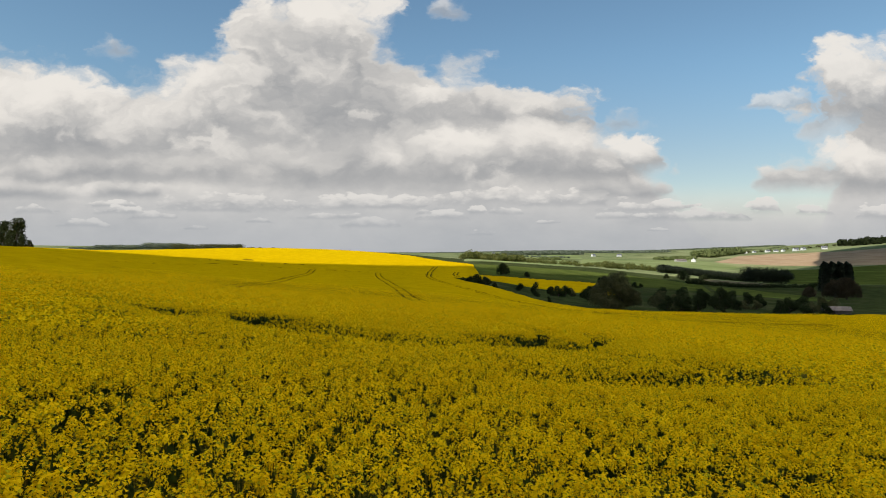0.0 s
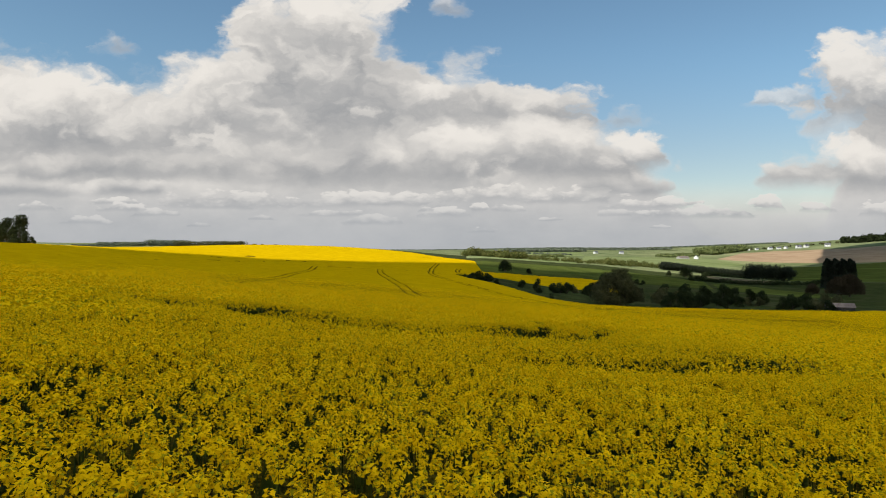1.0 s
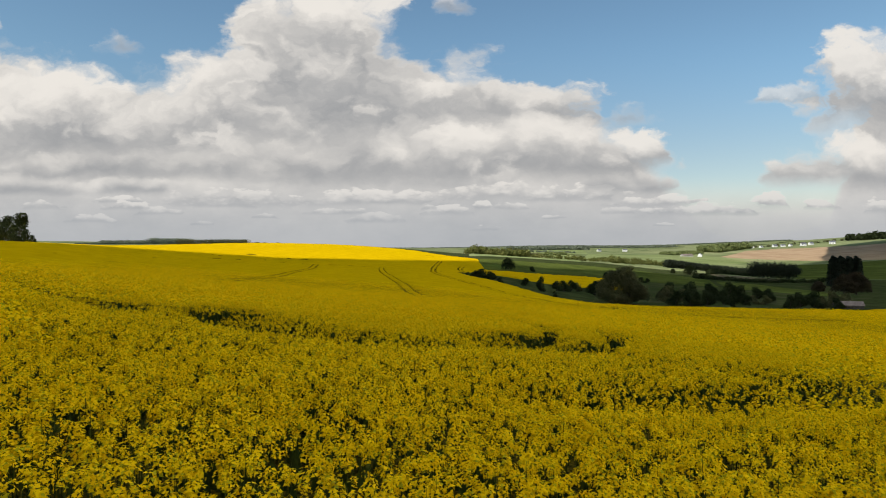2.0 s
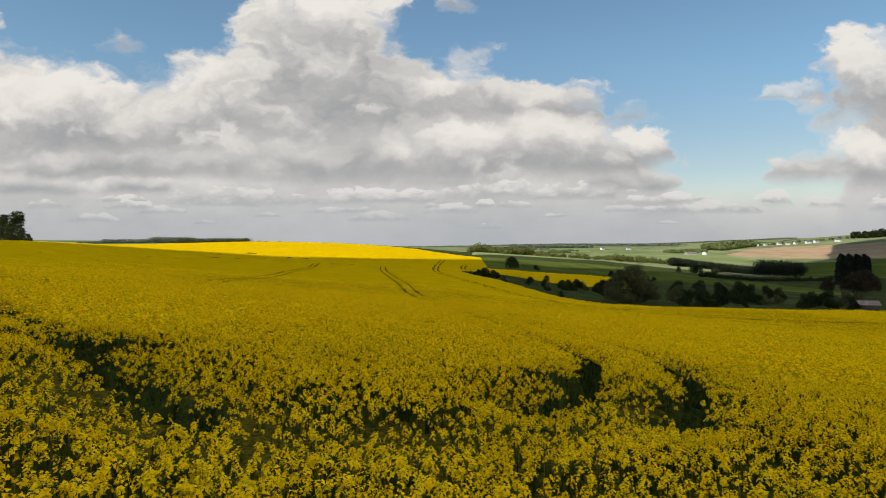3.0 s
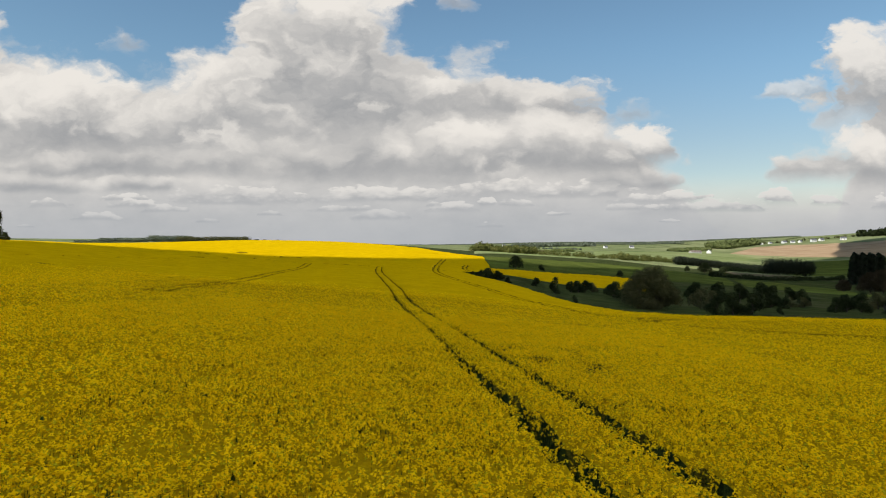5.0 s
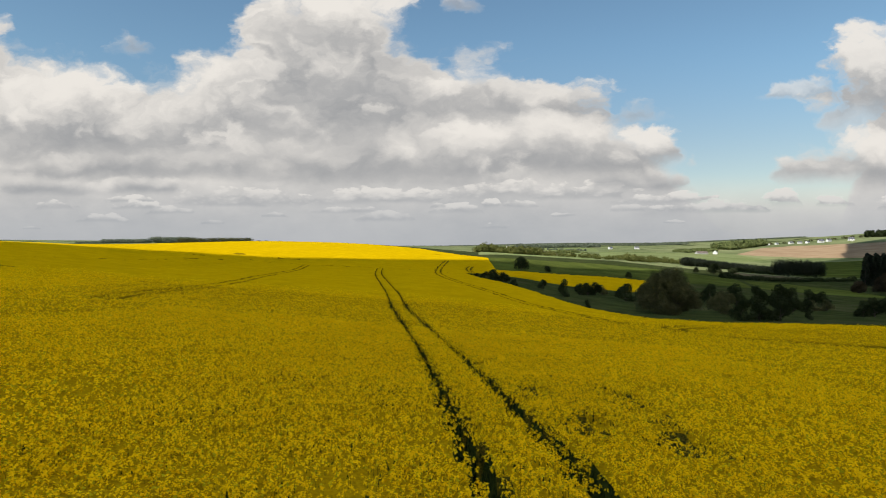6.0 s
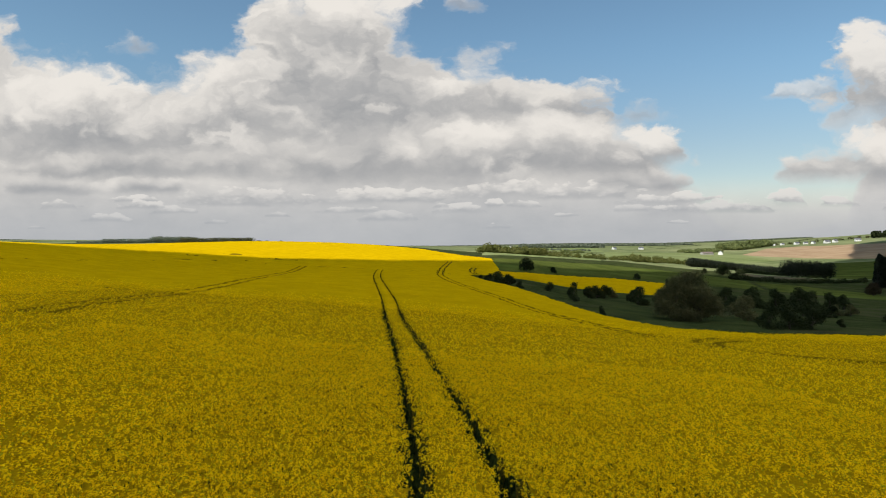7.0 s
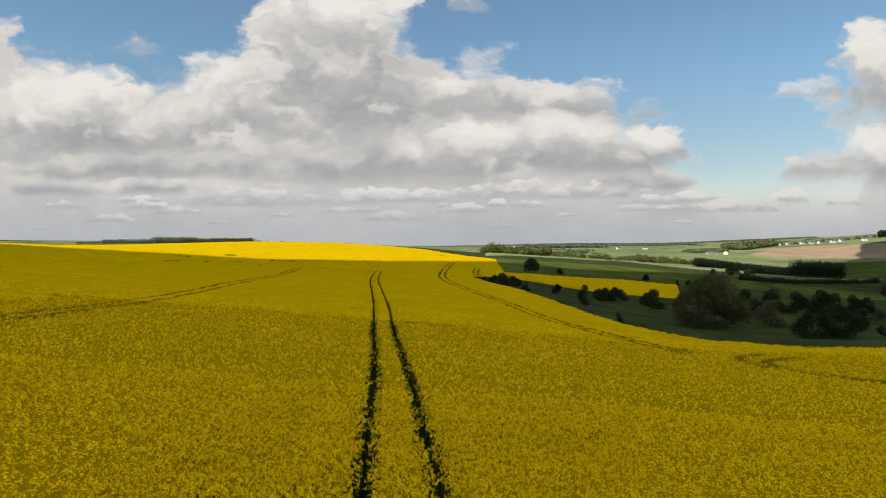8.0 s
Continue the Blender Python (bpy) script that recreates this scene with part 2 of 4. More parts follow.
# ---------------------------------------------------------------- materials
def material(name, dark, light, scale, rough=0.8, bump=0.0, fine=0.0, third=None, translucent=0.0, detail=5.0, gloss=0.3):
    """A diffuse surface: two colours by a coarse noise, broken up by a fine one."""
    m = bpy.data.materials.new(name)
    m.use_nodes = True
    n = Nodes(m.node_tree)
    where = n.add("ShaderNodeNewGeometry").outputs["Position"]
    coarse = n.noise(where, scale, detail, 0.6)
    grain = n.noise(where, fine or scale * 9.0, 3.0, 0.6)
    both = n.math("ADD", n.math("MULTIPLY", coarse, 0.6), n.math("MULTIPLY", grain, 0.4))
    colour = n.mix(n.smooth(both, 0.36, 0.64), rgb(*dark), rgb(*light))
    if third:
        spots = n.noise(n.add("ShaderNodeVectorMath", (0, where), (1, (37.0, 11.0, 5.0))).outputs[0], scale * 0.31, 4.0, 0.55)
        colour = n.mix(n.smooth(spots, 0.5, 0.68), colour, rgb(*third))
    bsdf = n.add("ShaderNodeBsdfPrincipled", ("Base Color", colour), ("Roughness", rough), ("Specular IOR Level", gloss))
    if bump:
        n.link(n.add("ShaderNodeBump", ("Height", both), ("Strength", 0.6), ("Distance", bump)).outputs[0], bsdf.inputs["Normal"])
    out = bsdf.outputs[0]
    if translucent:
        through_ = n.add("ShaderNodeBsdfTranslucent", ("Color", colour)).outputs[0]
        out = n.add("ShaderNodeMixShader", (0, translucent), (1, out), (2, through_)).outputs[0]
    n.link(out, n.add("ShaderNodeOutputMaterial").inputs[0])
    return m


PETAL = material("rape_petals", (0.82, 0.525, 0.002), (0.95, 0.65, 0.006), 1.2, 0.75, fine=60.0, translucent=0.25, gloss=0.0)
BUD = material("rape_buds", (0.34, 0.32, 0.012), (0.56, 0.46, 0.012), 3.0, 0.7, translucent=0.2, gloss=0.0)
STALK = material("rape_stalks", (0.030, 0.042, 0.010), (0.085, 0.105, 0.020), 2.0, 0.6, translucent=0.2, gloss=0.0)
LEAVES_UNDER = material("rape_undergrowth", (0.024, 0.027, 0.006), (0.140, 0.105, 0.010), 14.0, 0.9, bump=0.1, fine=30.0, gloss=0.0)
# darker copy of the stalk green, with the shade inside the ruts put in
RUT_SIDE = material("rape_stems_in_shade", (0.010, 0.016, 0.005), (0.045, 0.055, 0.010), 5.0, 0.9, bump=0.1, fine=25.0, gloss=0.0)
# petal yellow dimmed: the canopy's shade on itself is averaged into the colour
BLOOM = material("rape_bloom_self_shaded", (0.47, 0.298, 0.001), (0.57, 0.365, 0.002), 0.22, 0.95, bump=0.02, fine=6.0, gloss=0.0)
# same yellow as the petals, darkened: shade under the heads is in it
FLOWERS_UNDER = material("lower_rape_flowers_shaded", (0.29, 0.183, 0.003), (0.42, 0.265, 0.003), 9.0, 0.95, bump=0.08, fine=22.0, gloss=0.0)
# pressed-down crop, its hollows' shade painted in as dark amber
TRODDEN_SHADE = material("trodden_rape_with_shade", (0.14, 0.094, 0.004), (0.24, 0.156, 0.004), 2.0, 0.95, bump=0.05, fine=12.0, gloss=0.0)
GRASS = material("rough_grass", (0.025, 0.034, 0.012), (0.054, 0.066, 0.022), 0.12, 0.95, bump=0.25, fine=1.6, third=(0.060, 0.062, 0.028), gloss=0.0)
MEADOW = material("meadow_grass", (0.050, 0.065, 0.014), (0.087, 0.104, 0.023), 0.05, 0.95, bump=0.15, fine=0.8, third=(0.10, 0.13, 0.026), gloss=0.0)
PASTURE = material("pale_pasture", (0.14, 0.172, 0.062), (0.225, 0.255, 0.105), 0.01, 0.95, fine=0.2, third=(0.22, 0.24, 0.11), gloss=0.0)
# far fields in paler greens, the haze over them being part of the colour
LAND = material("hazed_mixed_land", (0.105, 0.130, 0.052), (0.22, 0.24, 0.112), 0.005, 0.95, fine=0.03, third=(0.27, 0.27, 0.13), gloss=0.0)
PLOUGHED_GREEN = material("fallow_ground", (0.085, 0.075, 0.045), (0.14, 0.115, 0.07), 0.02, 0.95, fine=0.4, gloss=0.0)
PLOUGHED = material("ploughed_earth", (0.30, 0.20, 0.12), (0.41, 0.285, 0.175), 0.02, 0.95, fine=0.6, gloss=0.0)
BARK = material("bark", (0.035, 0.028, 0.02), (0.10, 0.08, 0.06), 6.0, 0.9, bump=0.02)
LEAF_DARK = material("dark_foliage", (0.022, 0.030, 0.013), (0.052, 0.064, 0.026), 1.2, 0.8, translucent=0.45, gloss=0.0)
LEAF_OLIVE = material("olive_foliage", (0.070, 0.070, 0.030), (0.145, 0.140, 0.062), 1.0, 0.8, translucent=0.45, gloss=0.0)
LEAF_BROWN = material("budding_foliage", (0.040, 0.032, 0.020), (0.085, 0.066, 0.040), 1.0, 0.8, translucent=0.45, gloss=0.0)
LEAF_LIGHT = material("fresh_foliage", (0.09, 0.105, 0.028), (0.19, 0.19, 0.058), 0.15, 0.8, translucent=0.45, gloss=0.0)
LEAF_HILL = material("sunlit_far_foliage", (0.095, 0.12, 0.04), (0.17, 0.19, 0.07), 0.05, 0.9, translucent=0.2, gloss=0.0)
# leaf green paled and greyed: distance haze is mixed into the colour
LEAF_FAR = material("hazed_distant_foliage", (0.10, 0.12, 0.085), (0.17, 0.19, 0.125), 0.05, 0.9, translucent=0.15, gloss=0.0)
NEEDLES = material("conifer_needles", (0.014, 0.019, 0.012), (0.032, 0.040, 0.022), 0.8, 0.8, translucent=0.1, gloss=0.1)
WALL_WHITE = material("white_render", (0.70, 0.69, 0.65), (0.82, 0.81, 0.78), 0.6, 0.9)
WALL_GREY = material("grey_render", (0.38, 0.36, 0.33), (0.50, 0.48, 0.44), 0.6, 0.9)
ROOF_SLATE = material("slate_roof", (0.09, 0.09, 0.10), (0.16, 0.16, 0.17), 1.2, 0.6)
ROOF_TILE = material("weathered_tile_roof", (0.14, 0.105, 0.09), (0.25, 0.20, 0.175), 1.0, 0.8)
BOARDS = material("weathered_boards", (0.05, 0.042, 0.035), (0.12, 0.10, 0.085), 2.0, 0.9)
GLASS = material("window_pane", (0.02, 0.025, 0.03), (0.05, 0.06, 0.07), 1.0, 0.15, gloss=0.5)
CLOUD = material("cloud_vapour", (0.93, 0.93, 0.93), (0.97, 0.97, 0.97), 0.01, 1.0, translucent=0.80, gloss=0.0)


# ---------------------------------------------------------------- building helpers
def mesh_object(name, verts, faces, materials, parent=None, slots=None, smooth=False):
    me = bpy.data.meshes.new(name)
    verts, faces = np.asarray(verts, np.float32), np.asarray(faces, np.int32)
    sides = faces.shape[1]
    me.vertices.add(len(verts))
    me.vertices.foreach_set("co", verts.ravel())
    me.loops.add(faces.size)
    me.loops.foreach_set("vertex_index", faces.ravel())
    me.polygons.add(len(faces))
    me.polygons.foreach_set("loop_start", np.arange(0, faces.size, sides, dtype=np.int32))
    for m in materials:
        me.materials.append(m)
    if slots is not None:
        me.polygons.foreach_set("material_index", np.asarray(slots, np.int32))
    me.update(calc_edges=True)
    if smooth:
        me.polygons.foreach_set("use_smooth", np.ones(len(faces), bool))
    ob = new(name, me)
    ob.parent = parent
    return ob


def part(name, bm, mat, parent, label=""):
    me = bpy.data.meshes.new(name)
    bm.to_mesh(me)
    bm.free()
    me.materials.append(mat)
    ob = new(name, me)
    ob.parent = parent
    return tagged(ob, label) if label else ob


def sheet(name, xs, ys, height, mat, keep=None, smooth=True, parent=None, second=None, where=None):
    """A grid over the given lines of x and y, at height(x, y); keep(x, y) picks its cells."""
    gx, gy = np.meshgrid(xs, ys)
    verts = np.stack([gx, gy, height(gx, gy)], -1).reshape(-1, 3)
    i = np.arange(len(xs) * len(ys)).reshape(len(ys), len(xs))
    faces = np.stack([i[:-1, :-1], i[:-1, 1:], i[1:, 1:], i[1:, :-1]], -1).reshape(-1, 4)
    if keep is not None:
        mx, my = (gx[:-1, :-1] + gx[1:, 1:]) / 2, (gy[:-1, :-1] + gy[1:, 1:]) / 2
        held = keep(mx, my).ravel()
        faces, slots = faces[held], where(mx.ravel()[held], my.ravel()[held]).astype(int) if where else None
        used, faces = np.unique(faces, return_inverse=True)
        verts, faces = verts[used], faces.reshape(-1, 4)
        if where:
            return mesh_object(name, verts, faces, [mat, second], parent, slots, smooth)
    return mesh_object(name, verts, faces, [mat], parent, smooth=smooth)


def graded(low, high, fine_low, fine_high, step, growth):
    """Grid lines with an even step in the middle, growing outwards."""
    mid = list(np.arange(fine_low, fine_high + step / 2, step))
    s, left = step, [fine_low]
    while left[-1] > low:
        s *= growth
        left.append(left[-1] - s)
    s, right = step, [fine_high]
    while right[-1] < high:
        s *= growth
        right.append(right[-1] + s)
    return np.array(left[:0:-1] + mid + right[1:])


# ---------------------------------------------------------------- the cloud whose shadow lies on the near land
SHADE = [(-900, 330), (-400, 262), (-137, 246), (-112, 280), (-80, 292), (-39, 312), (-10, 345), (17, 366), (55, 372), (160, 458), (250, 545), (400, 840), (560, 1000), (740, 1230), (870, 1300), (948, 1424),
         (1090, 1610), (1233, 1785), (1400, 1800), (2300, 1690), (2300, -300), (600, -500), (-900, -400)]
CLOUD_BASE = 620.0


def build_cloud():
    line = resample(SHADE + SHADE[:1], 12.0)[:-1]
    # ground point -> point of the cloud's base on the way to the sun
    z = ground_z(line[:, 0], line[:, 1]) + 1.0
    k = (CLOUD_BASE - z) / TO_SUN.z
    rim = np.stack([line[:, 0] + TO_SUN.x * k, line[:, 1] + TO_SUN.y * k, np.full(len(line), CLOUD_BASE)], 1)
    rim[:, :2] += 5.0 * np.stack([fbm(line[:, 0], line[:, 1], 60.0, 3), fbm(line[:, 0], line[:, 1], 60.0, 8)], 1)
    bm = bmesh.new()
    middle = np.array((100.0, 50.0, 0.0)) + np.array(TO_SUN) * (CLOUD_BASE / TO_SUN.z)
    rings = []
    for share, rise in ((1.0, 0.0), (0.93, 35.0), (0.84, 80.0), (0.70, 130.0)):
        ring = []
        for q in rim:
            lump = 1 + 0.35 * noise.noise(Vector(q) / 140.0 + Vector((0, 0, rise / 60)))
            up = rise * lump
            ring.append(bm.verts.new((middle[0] + (q[0] - middle[0]) * share + TO_SUN.x / TO_SUN.z * up, middle[1] + (q[1] - middle[1]) * share + TO_SUN.y / TO_SUN.z * up, CLOUD_BASE + up)))
        rings.append(ring)
    for a, b in zip(rings, rings[1:]):
        for i in range(len(a)):
            j = (i + 1) % len(a)
            bm.faces.new((a[i], a[j], b[j], b[i]))
    below = bm.verts.new((middle[0], middle[1], CLOUD_BASE))
    above = bm.verts.new((middle[0] + TO_SUN.x / TO_SUN.z * 170, middle[1] + TO_SUN.y / TO_SUN.z * 170, CLOUD_BASE + 170))
    for i in range(len(rim)):
        j = (i + 1) % len(rim)
        bm.faces.new((rings[0][j], rings[0][i], below))
        bm.faces.new((rings[-1][i], rings[-1][j], above))
    for f in bm.faces:
        f.smooth = True
    cloud = part("cloud", bm, CLOUD, None)
    tagged(cloud, "broad white cumulus cloud drifting above the fields", "cloud", kind="structure")


build_cloud()

# ---------------------------------------------------------------- ground
GX = graded(-3400, 4200, -130, 190, 4.0, 1.085)
GY = graded(-700, 4750, 60, 330, 4.0, 1.075)


def land_height(x, y):
    far = smoothstep(150, 900, np.hypot(x, y))
    return ground_z(x, y) + far * 1.2 * fbm(x, y, 240.0, 5)


ground = sheet("ground", GX, GY, land_height, GRASS)
tagged(ground, "rolling rough grassland falling into a green valley", "ground", kind="structure")

# ---------------------------------------------------------------- the rape field
EDGE = [(9, 255), (14, 228), (18.5, 213), (23, 180), (25.5, 145), (28.5, 128), (33, 119), (43, 116), (55, 118), (86, 112), (150, 106)]
FIELD = [(-420, -110), (170, -110), (170, 104)] + EDGE[::-1] + [(14, 264), (22, 279), (25, 300), (26, 385), (-20, 480), (-90, 520), (-260, 500), (-420, 330)]
TRAM = [(-19, 30), (-10.6, 20.8), (-6.3, 17), (-3.3, 13.9), (-1.5, 12.5), (0.5, 13.3), (2.4, 15.0), (3.9, 17.3), (4.85, 20.2), (5.1, 23.0), (4.75, 26), (4.3, 32), (3.9, 36), (3.4, 39.7), (2.8, 45), (1.65, 56), (0.9, 62.4),
        (0.2, 68), (-0.6, 75), (-2.35, 88.4), (-3.9, 98.8), (-5.7, 112), (-7.6, 125.5), (-12.2, 155.5), (-16.4, 183), (-21, 220), (-23.5, 245), (-26, 304), (-30, 357), (-34, 415)]
HEADLAND = [(1.5, 8.2), (4, 9.2), (7, 10.8), (10, 13.5), (14, 17.5), (19, 23)]
RIGHT_TRAM = [(1.2, 343), (-1.9, 276), (-1.0, 224), (1.6, 198), (11.6, 149), (16.7, 125), (21, 114.5), (25, 106.5)]
CORNER_TRAM = [(13.1, 317), (11, 276), (12.5, 262)]
LEFT_TRAM = [(-28, 80), (-30.8, 90.3), (-31.7, 97.5), (-31.5, 108), (-32, 117.4), (-36, 144.7), (-43.7, 202), (-52.8, 265.6), (-50, 310), (-52.6, 362), (-59, 424)]
UPPER_TRAM = [(-50, 100), (-55, 120.6), (-58.7, 143), (-65.3, 184.6), (-74, 225)]
# a worn turning place on the lower headland, and thin spots in the crop: x, y, radius
TURN = [(36, 106.5), (33, 105), (30.9, 102.8), (30.6, 100.5), (31.6, 97.6), (34, 95.8), (38, 94.4), (46, 92), (60, 88)]
TURN_LOOP = [(33.5, 108.2), (30.5, 106.2), (28.9, 103.6), (28.8, 101.5), (29.4, 99.5)]
THIN = [(5.4, 45.6, 0.6), (7.5, 50.3, 0.7), (7.7, 47.6, 0.55), (7.4, 44.5, 0.65), (4.6, 50.0, 0.5), (4.6, 16.4, 0.5), (2.9, 16.6, 0.5), (-2.4, 12.0, 0.7), (1.5, 11.8, 0.6), (4.2, 10.2, 0.55), (6.0, 11.0, 0.7), (8.2, 12.2, 0.6), (-4.1, 12.7, 0.7), (-6.4, 14.2, 0.6), (-8.4, 15.4, 0.6)]


def ruts(middle, gauge=1.9, step=0.25):
    """The two wheel lines of a tramline."""
    line = resample(middle, step)
    way = np.gradient(line, axis=0)
    way /= np.hypot(*way.T)[:, None]
    side = np.stack([way[:, 1], -way[:, 0]], 1) * gauge / 2
    return [line - side, line + side]


TRAM_RUTS = ruts(TRAM)
# the outer wheel line has grown over in the bend
TRAM_RUTS[1] = TRAM_RUTS[1][~((TRAM_RUTS[1][:, 1] < 15.5) & (TRAM_RUTS[1][:, 0] < 3.6))]
# and the inner one is thinly grown in the sharpest part of it
TRAM_RUTS[0] = TRAM_RUTS[0][~((TRAM_RUTS[0][:, 1] < 15.6) & (TRAM_RUTS[0][:, 0] > -2.0) & (TRAM_RUTS[0][:, 0] < 2.7))]
BEND = resample([(-5.2, 15.6), (-3.2, 13.8), (-1.5, 13.0), (0.6, 13.4), (2.4, 14.6), (3.3, 16.2)], 0.3)
BARE = resample([(-0.8, 12.0), (1.2, 12.0), (3.0, 12.5), (4.8, 13.6)], 0.3)
RUTS = TRAM_RUTS + [r for middle in (RIGHT_TRAM, CORNER_TRAM, LEFT_TRAM) for r in ruts(middle)] + [resample(TURN, 0.25), resample(TURN[4:], 0.25) + (1.1, -1.3), resample(TURN_LOOP, 0.25)]


def rut_distance(x, y, reach=3.0):
    """Distance from the nearest wheel line, 9 beyond reach."""
    x, y = np.asarray(x, float), np.asarray(y, float)
    best = np.full(x.shape, 9.0)
    for line in RUTS:
        near = (x > line[:, 0].min() - reach) & (x < line[:, 0].max() + reach) & (y > line[:, 1].min() - reach) & (y < line[:, 1].max() + reach)
        if not near.any():
            continue
        px, py, out = x[near], y[near], best[near]
        order = np.argsort(py)
        sy = py[order]
        for cx, cy in line:
            a, b = np.searchsorted(sy, (cy - 1.2, cy + 1.2))
            at = order[a:b]
            out[at] = np.minimum(out[at], np.hypot(px[at] - cx, py[at] - cy))
        best[near] = out
    return best


def top_z(x, y):
    """Mean height of the flowering canopy."""
    return ground_z(x, y) + CROP + 0.06 * fbm(x, y, 3.0, 2, 2)


NEAR_BOX = (-40.0, 62.0, -3.0, 112.0)   # x and y range of single plants
MID_BOX = (-70.0, 62.0, 112.0, 250.0)


def in_field(x, y):
    return lies_in(FIELD, x, y)


def rut_half(x, y):
    """Half the width of a wheel line: wider where the crop is only pressed down."""
    return np.where((np.abs(x) > 12) & (y > 40), 0.40, np.where(y < 24, 0.24, 0.19))


def gaps(x, y):
    """Thin spots of the slope, 0 to 1."""
    d = np.zeros(np.shape(x))
    for cx, cy, r in THIN:
        if cy > 40:
            d = np.maximum(d, np.exp(-((x - cx) ** 2 + ((y - cy) * 0.6) ** 2) / (1.2 * r) ** 2))
    return smoothstep(0.35, 0.8, d + 0.35 * fbm(x, y, 0.8, 19, 2) * (d > 0.1))


def under_height(x, y):
    d = rut_distance(x, y)
    drop = np.where(y < 8.5, 0.31, 0.46) * (1 - closed(x, y)) + 0.19 * closed(x, y) + 0.25 * gaps(x, y)
    return ground_z(x, y) + np.where(d < rut_half(x, y), np.where(np.abs(x) > 12, 0.5, 0.05), CROP - drop + 0.05 * fbm(x, y, 0.6, 4, 2))


def closed(x, y):
    """How far the flowers close over the leaves: thin near the bend, full on the slope beyond."""
    return np.maximum(smoothstep(17, 27, y), smoothstep(9, 15, np.abs(x)))


def sunk(x, y):
    """How far the closed canopy lies under the heads of single plants, fading out beyond them."""
    beyond = np.maximum(np.maximum(NEAR_BOX[0] - x, x - NEAR_BOX[1]), y - 104.0)
    return 0.17 * (1 - smoothstep(0.0, 24.0, beyond))


def lodged(x, y):
    """Crop beaten down in a few places on the slope."""
    d = np.zeros(np.shape(x))
    for cx, cy, rx, ry in ((-84, 252, 6.0, 5.0), (-95, 300, 10.0, 4.0), (-74, 262, 6.0, 2.5), (-100, 268, 5.0, 4.0), (-92, 236, 5.0, 2.0), (-70, 285, 9.0, 2.5)):
        d = np.maximum(d, np.exp(-((x - cx) / rx) ** 2 - ((y - cy) / ry) ** 2))
    return 0.9 * smoothstep(0.35, 0.7, d + 0.25 * fbm(x, y, 3.0, 17, 2))


def tufts(x, y, rise):
    """Uneven tops of the plants, one by one."""
    h = np.sin(np.asarray(x) * 127.1 + np.asarray(y) * 311.7) * 43758.5453
    return rise * (h - np.floor(h) - 0.75)


def far_height(x, y):
    return top_z(x, y) + 0.05 * fbm(x, y, 5.0, 6, 2) - sunk(x, y) - lodged(x, y) + tufts(x, y, 0.4)


def crossings(line, y):
    """Where a wheel line crosses rows of y (none: far away)."""
    order = np.argsort(line[:, 1])
    at = np.interp(y, line[order, 1], line[order, 0], left=1e6, right=1e6)
    return at


field = new("rapeseed_field")
tagged(field, "dense rapeseed crop in full yellow bloom with wheel tracks", "crop field", kind="stuff")
def undergrowth():
    """Leaves and lower flowers under the heads, open down to the soil in the wheel lines."""
    xs, ys = np.arange(NEAR_BOX[0], NEAR_BOX[1] + 0.01, 0.25), np.arange(NEAR_BOX[2], NEAR_BOX[3] + 0.01, 0.6)
    gx, gy = np.meshgrid(xs, ys)
    verts = np.stack([gx, gy, under_height(gx, gy)], -1).reshape(-1, 3)
    i = np.arange(gx.size).reshape(gx.shape)
    faces = np.stack([i[:-1, :-1], i[:-1, 1:], i[1:, 1:], i[1:, :-1]], -1).reshape(-1, 4)
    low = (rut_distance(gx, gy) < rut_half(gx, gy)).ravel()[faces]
    mx, my = gx.ravel()[faces].mean(1), gy.ravel()[faces].mean(1)
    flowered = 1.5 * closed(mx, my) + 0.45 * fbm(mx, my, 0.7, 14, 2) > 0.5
    # darker slots for wheel lines: part of their shade comes from the colour
    mesh_object("undergrowth", verts, faces, [LEAVES_UNDER, RUT_SIDE, FLOWERS_UNDER, TRODDEN_SHADE], field,
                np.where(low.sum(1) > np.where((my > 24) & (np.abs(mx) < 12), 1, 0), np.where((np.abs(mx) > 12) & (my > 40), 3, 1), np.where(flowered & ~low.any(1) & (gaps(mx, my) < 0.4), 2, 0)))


undergrowth()



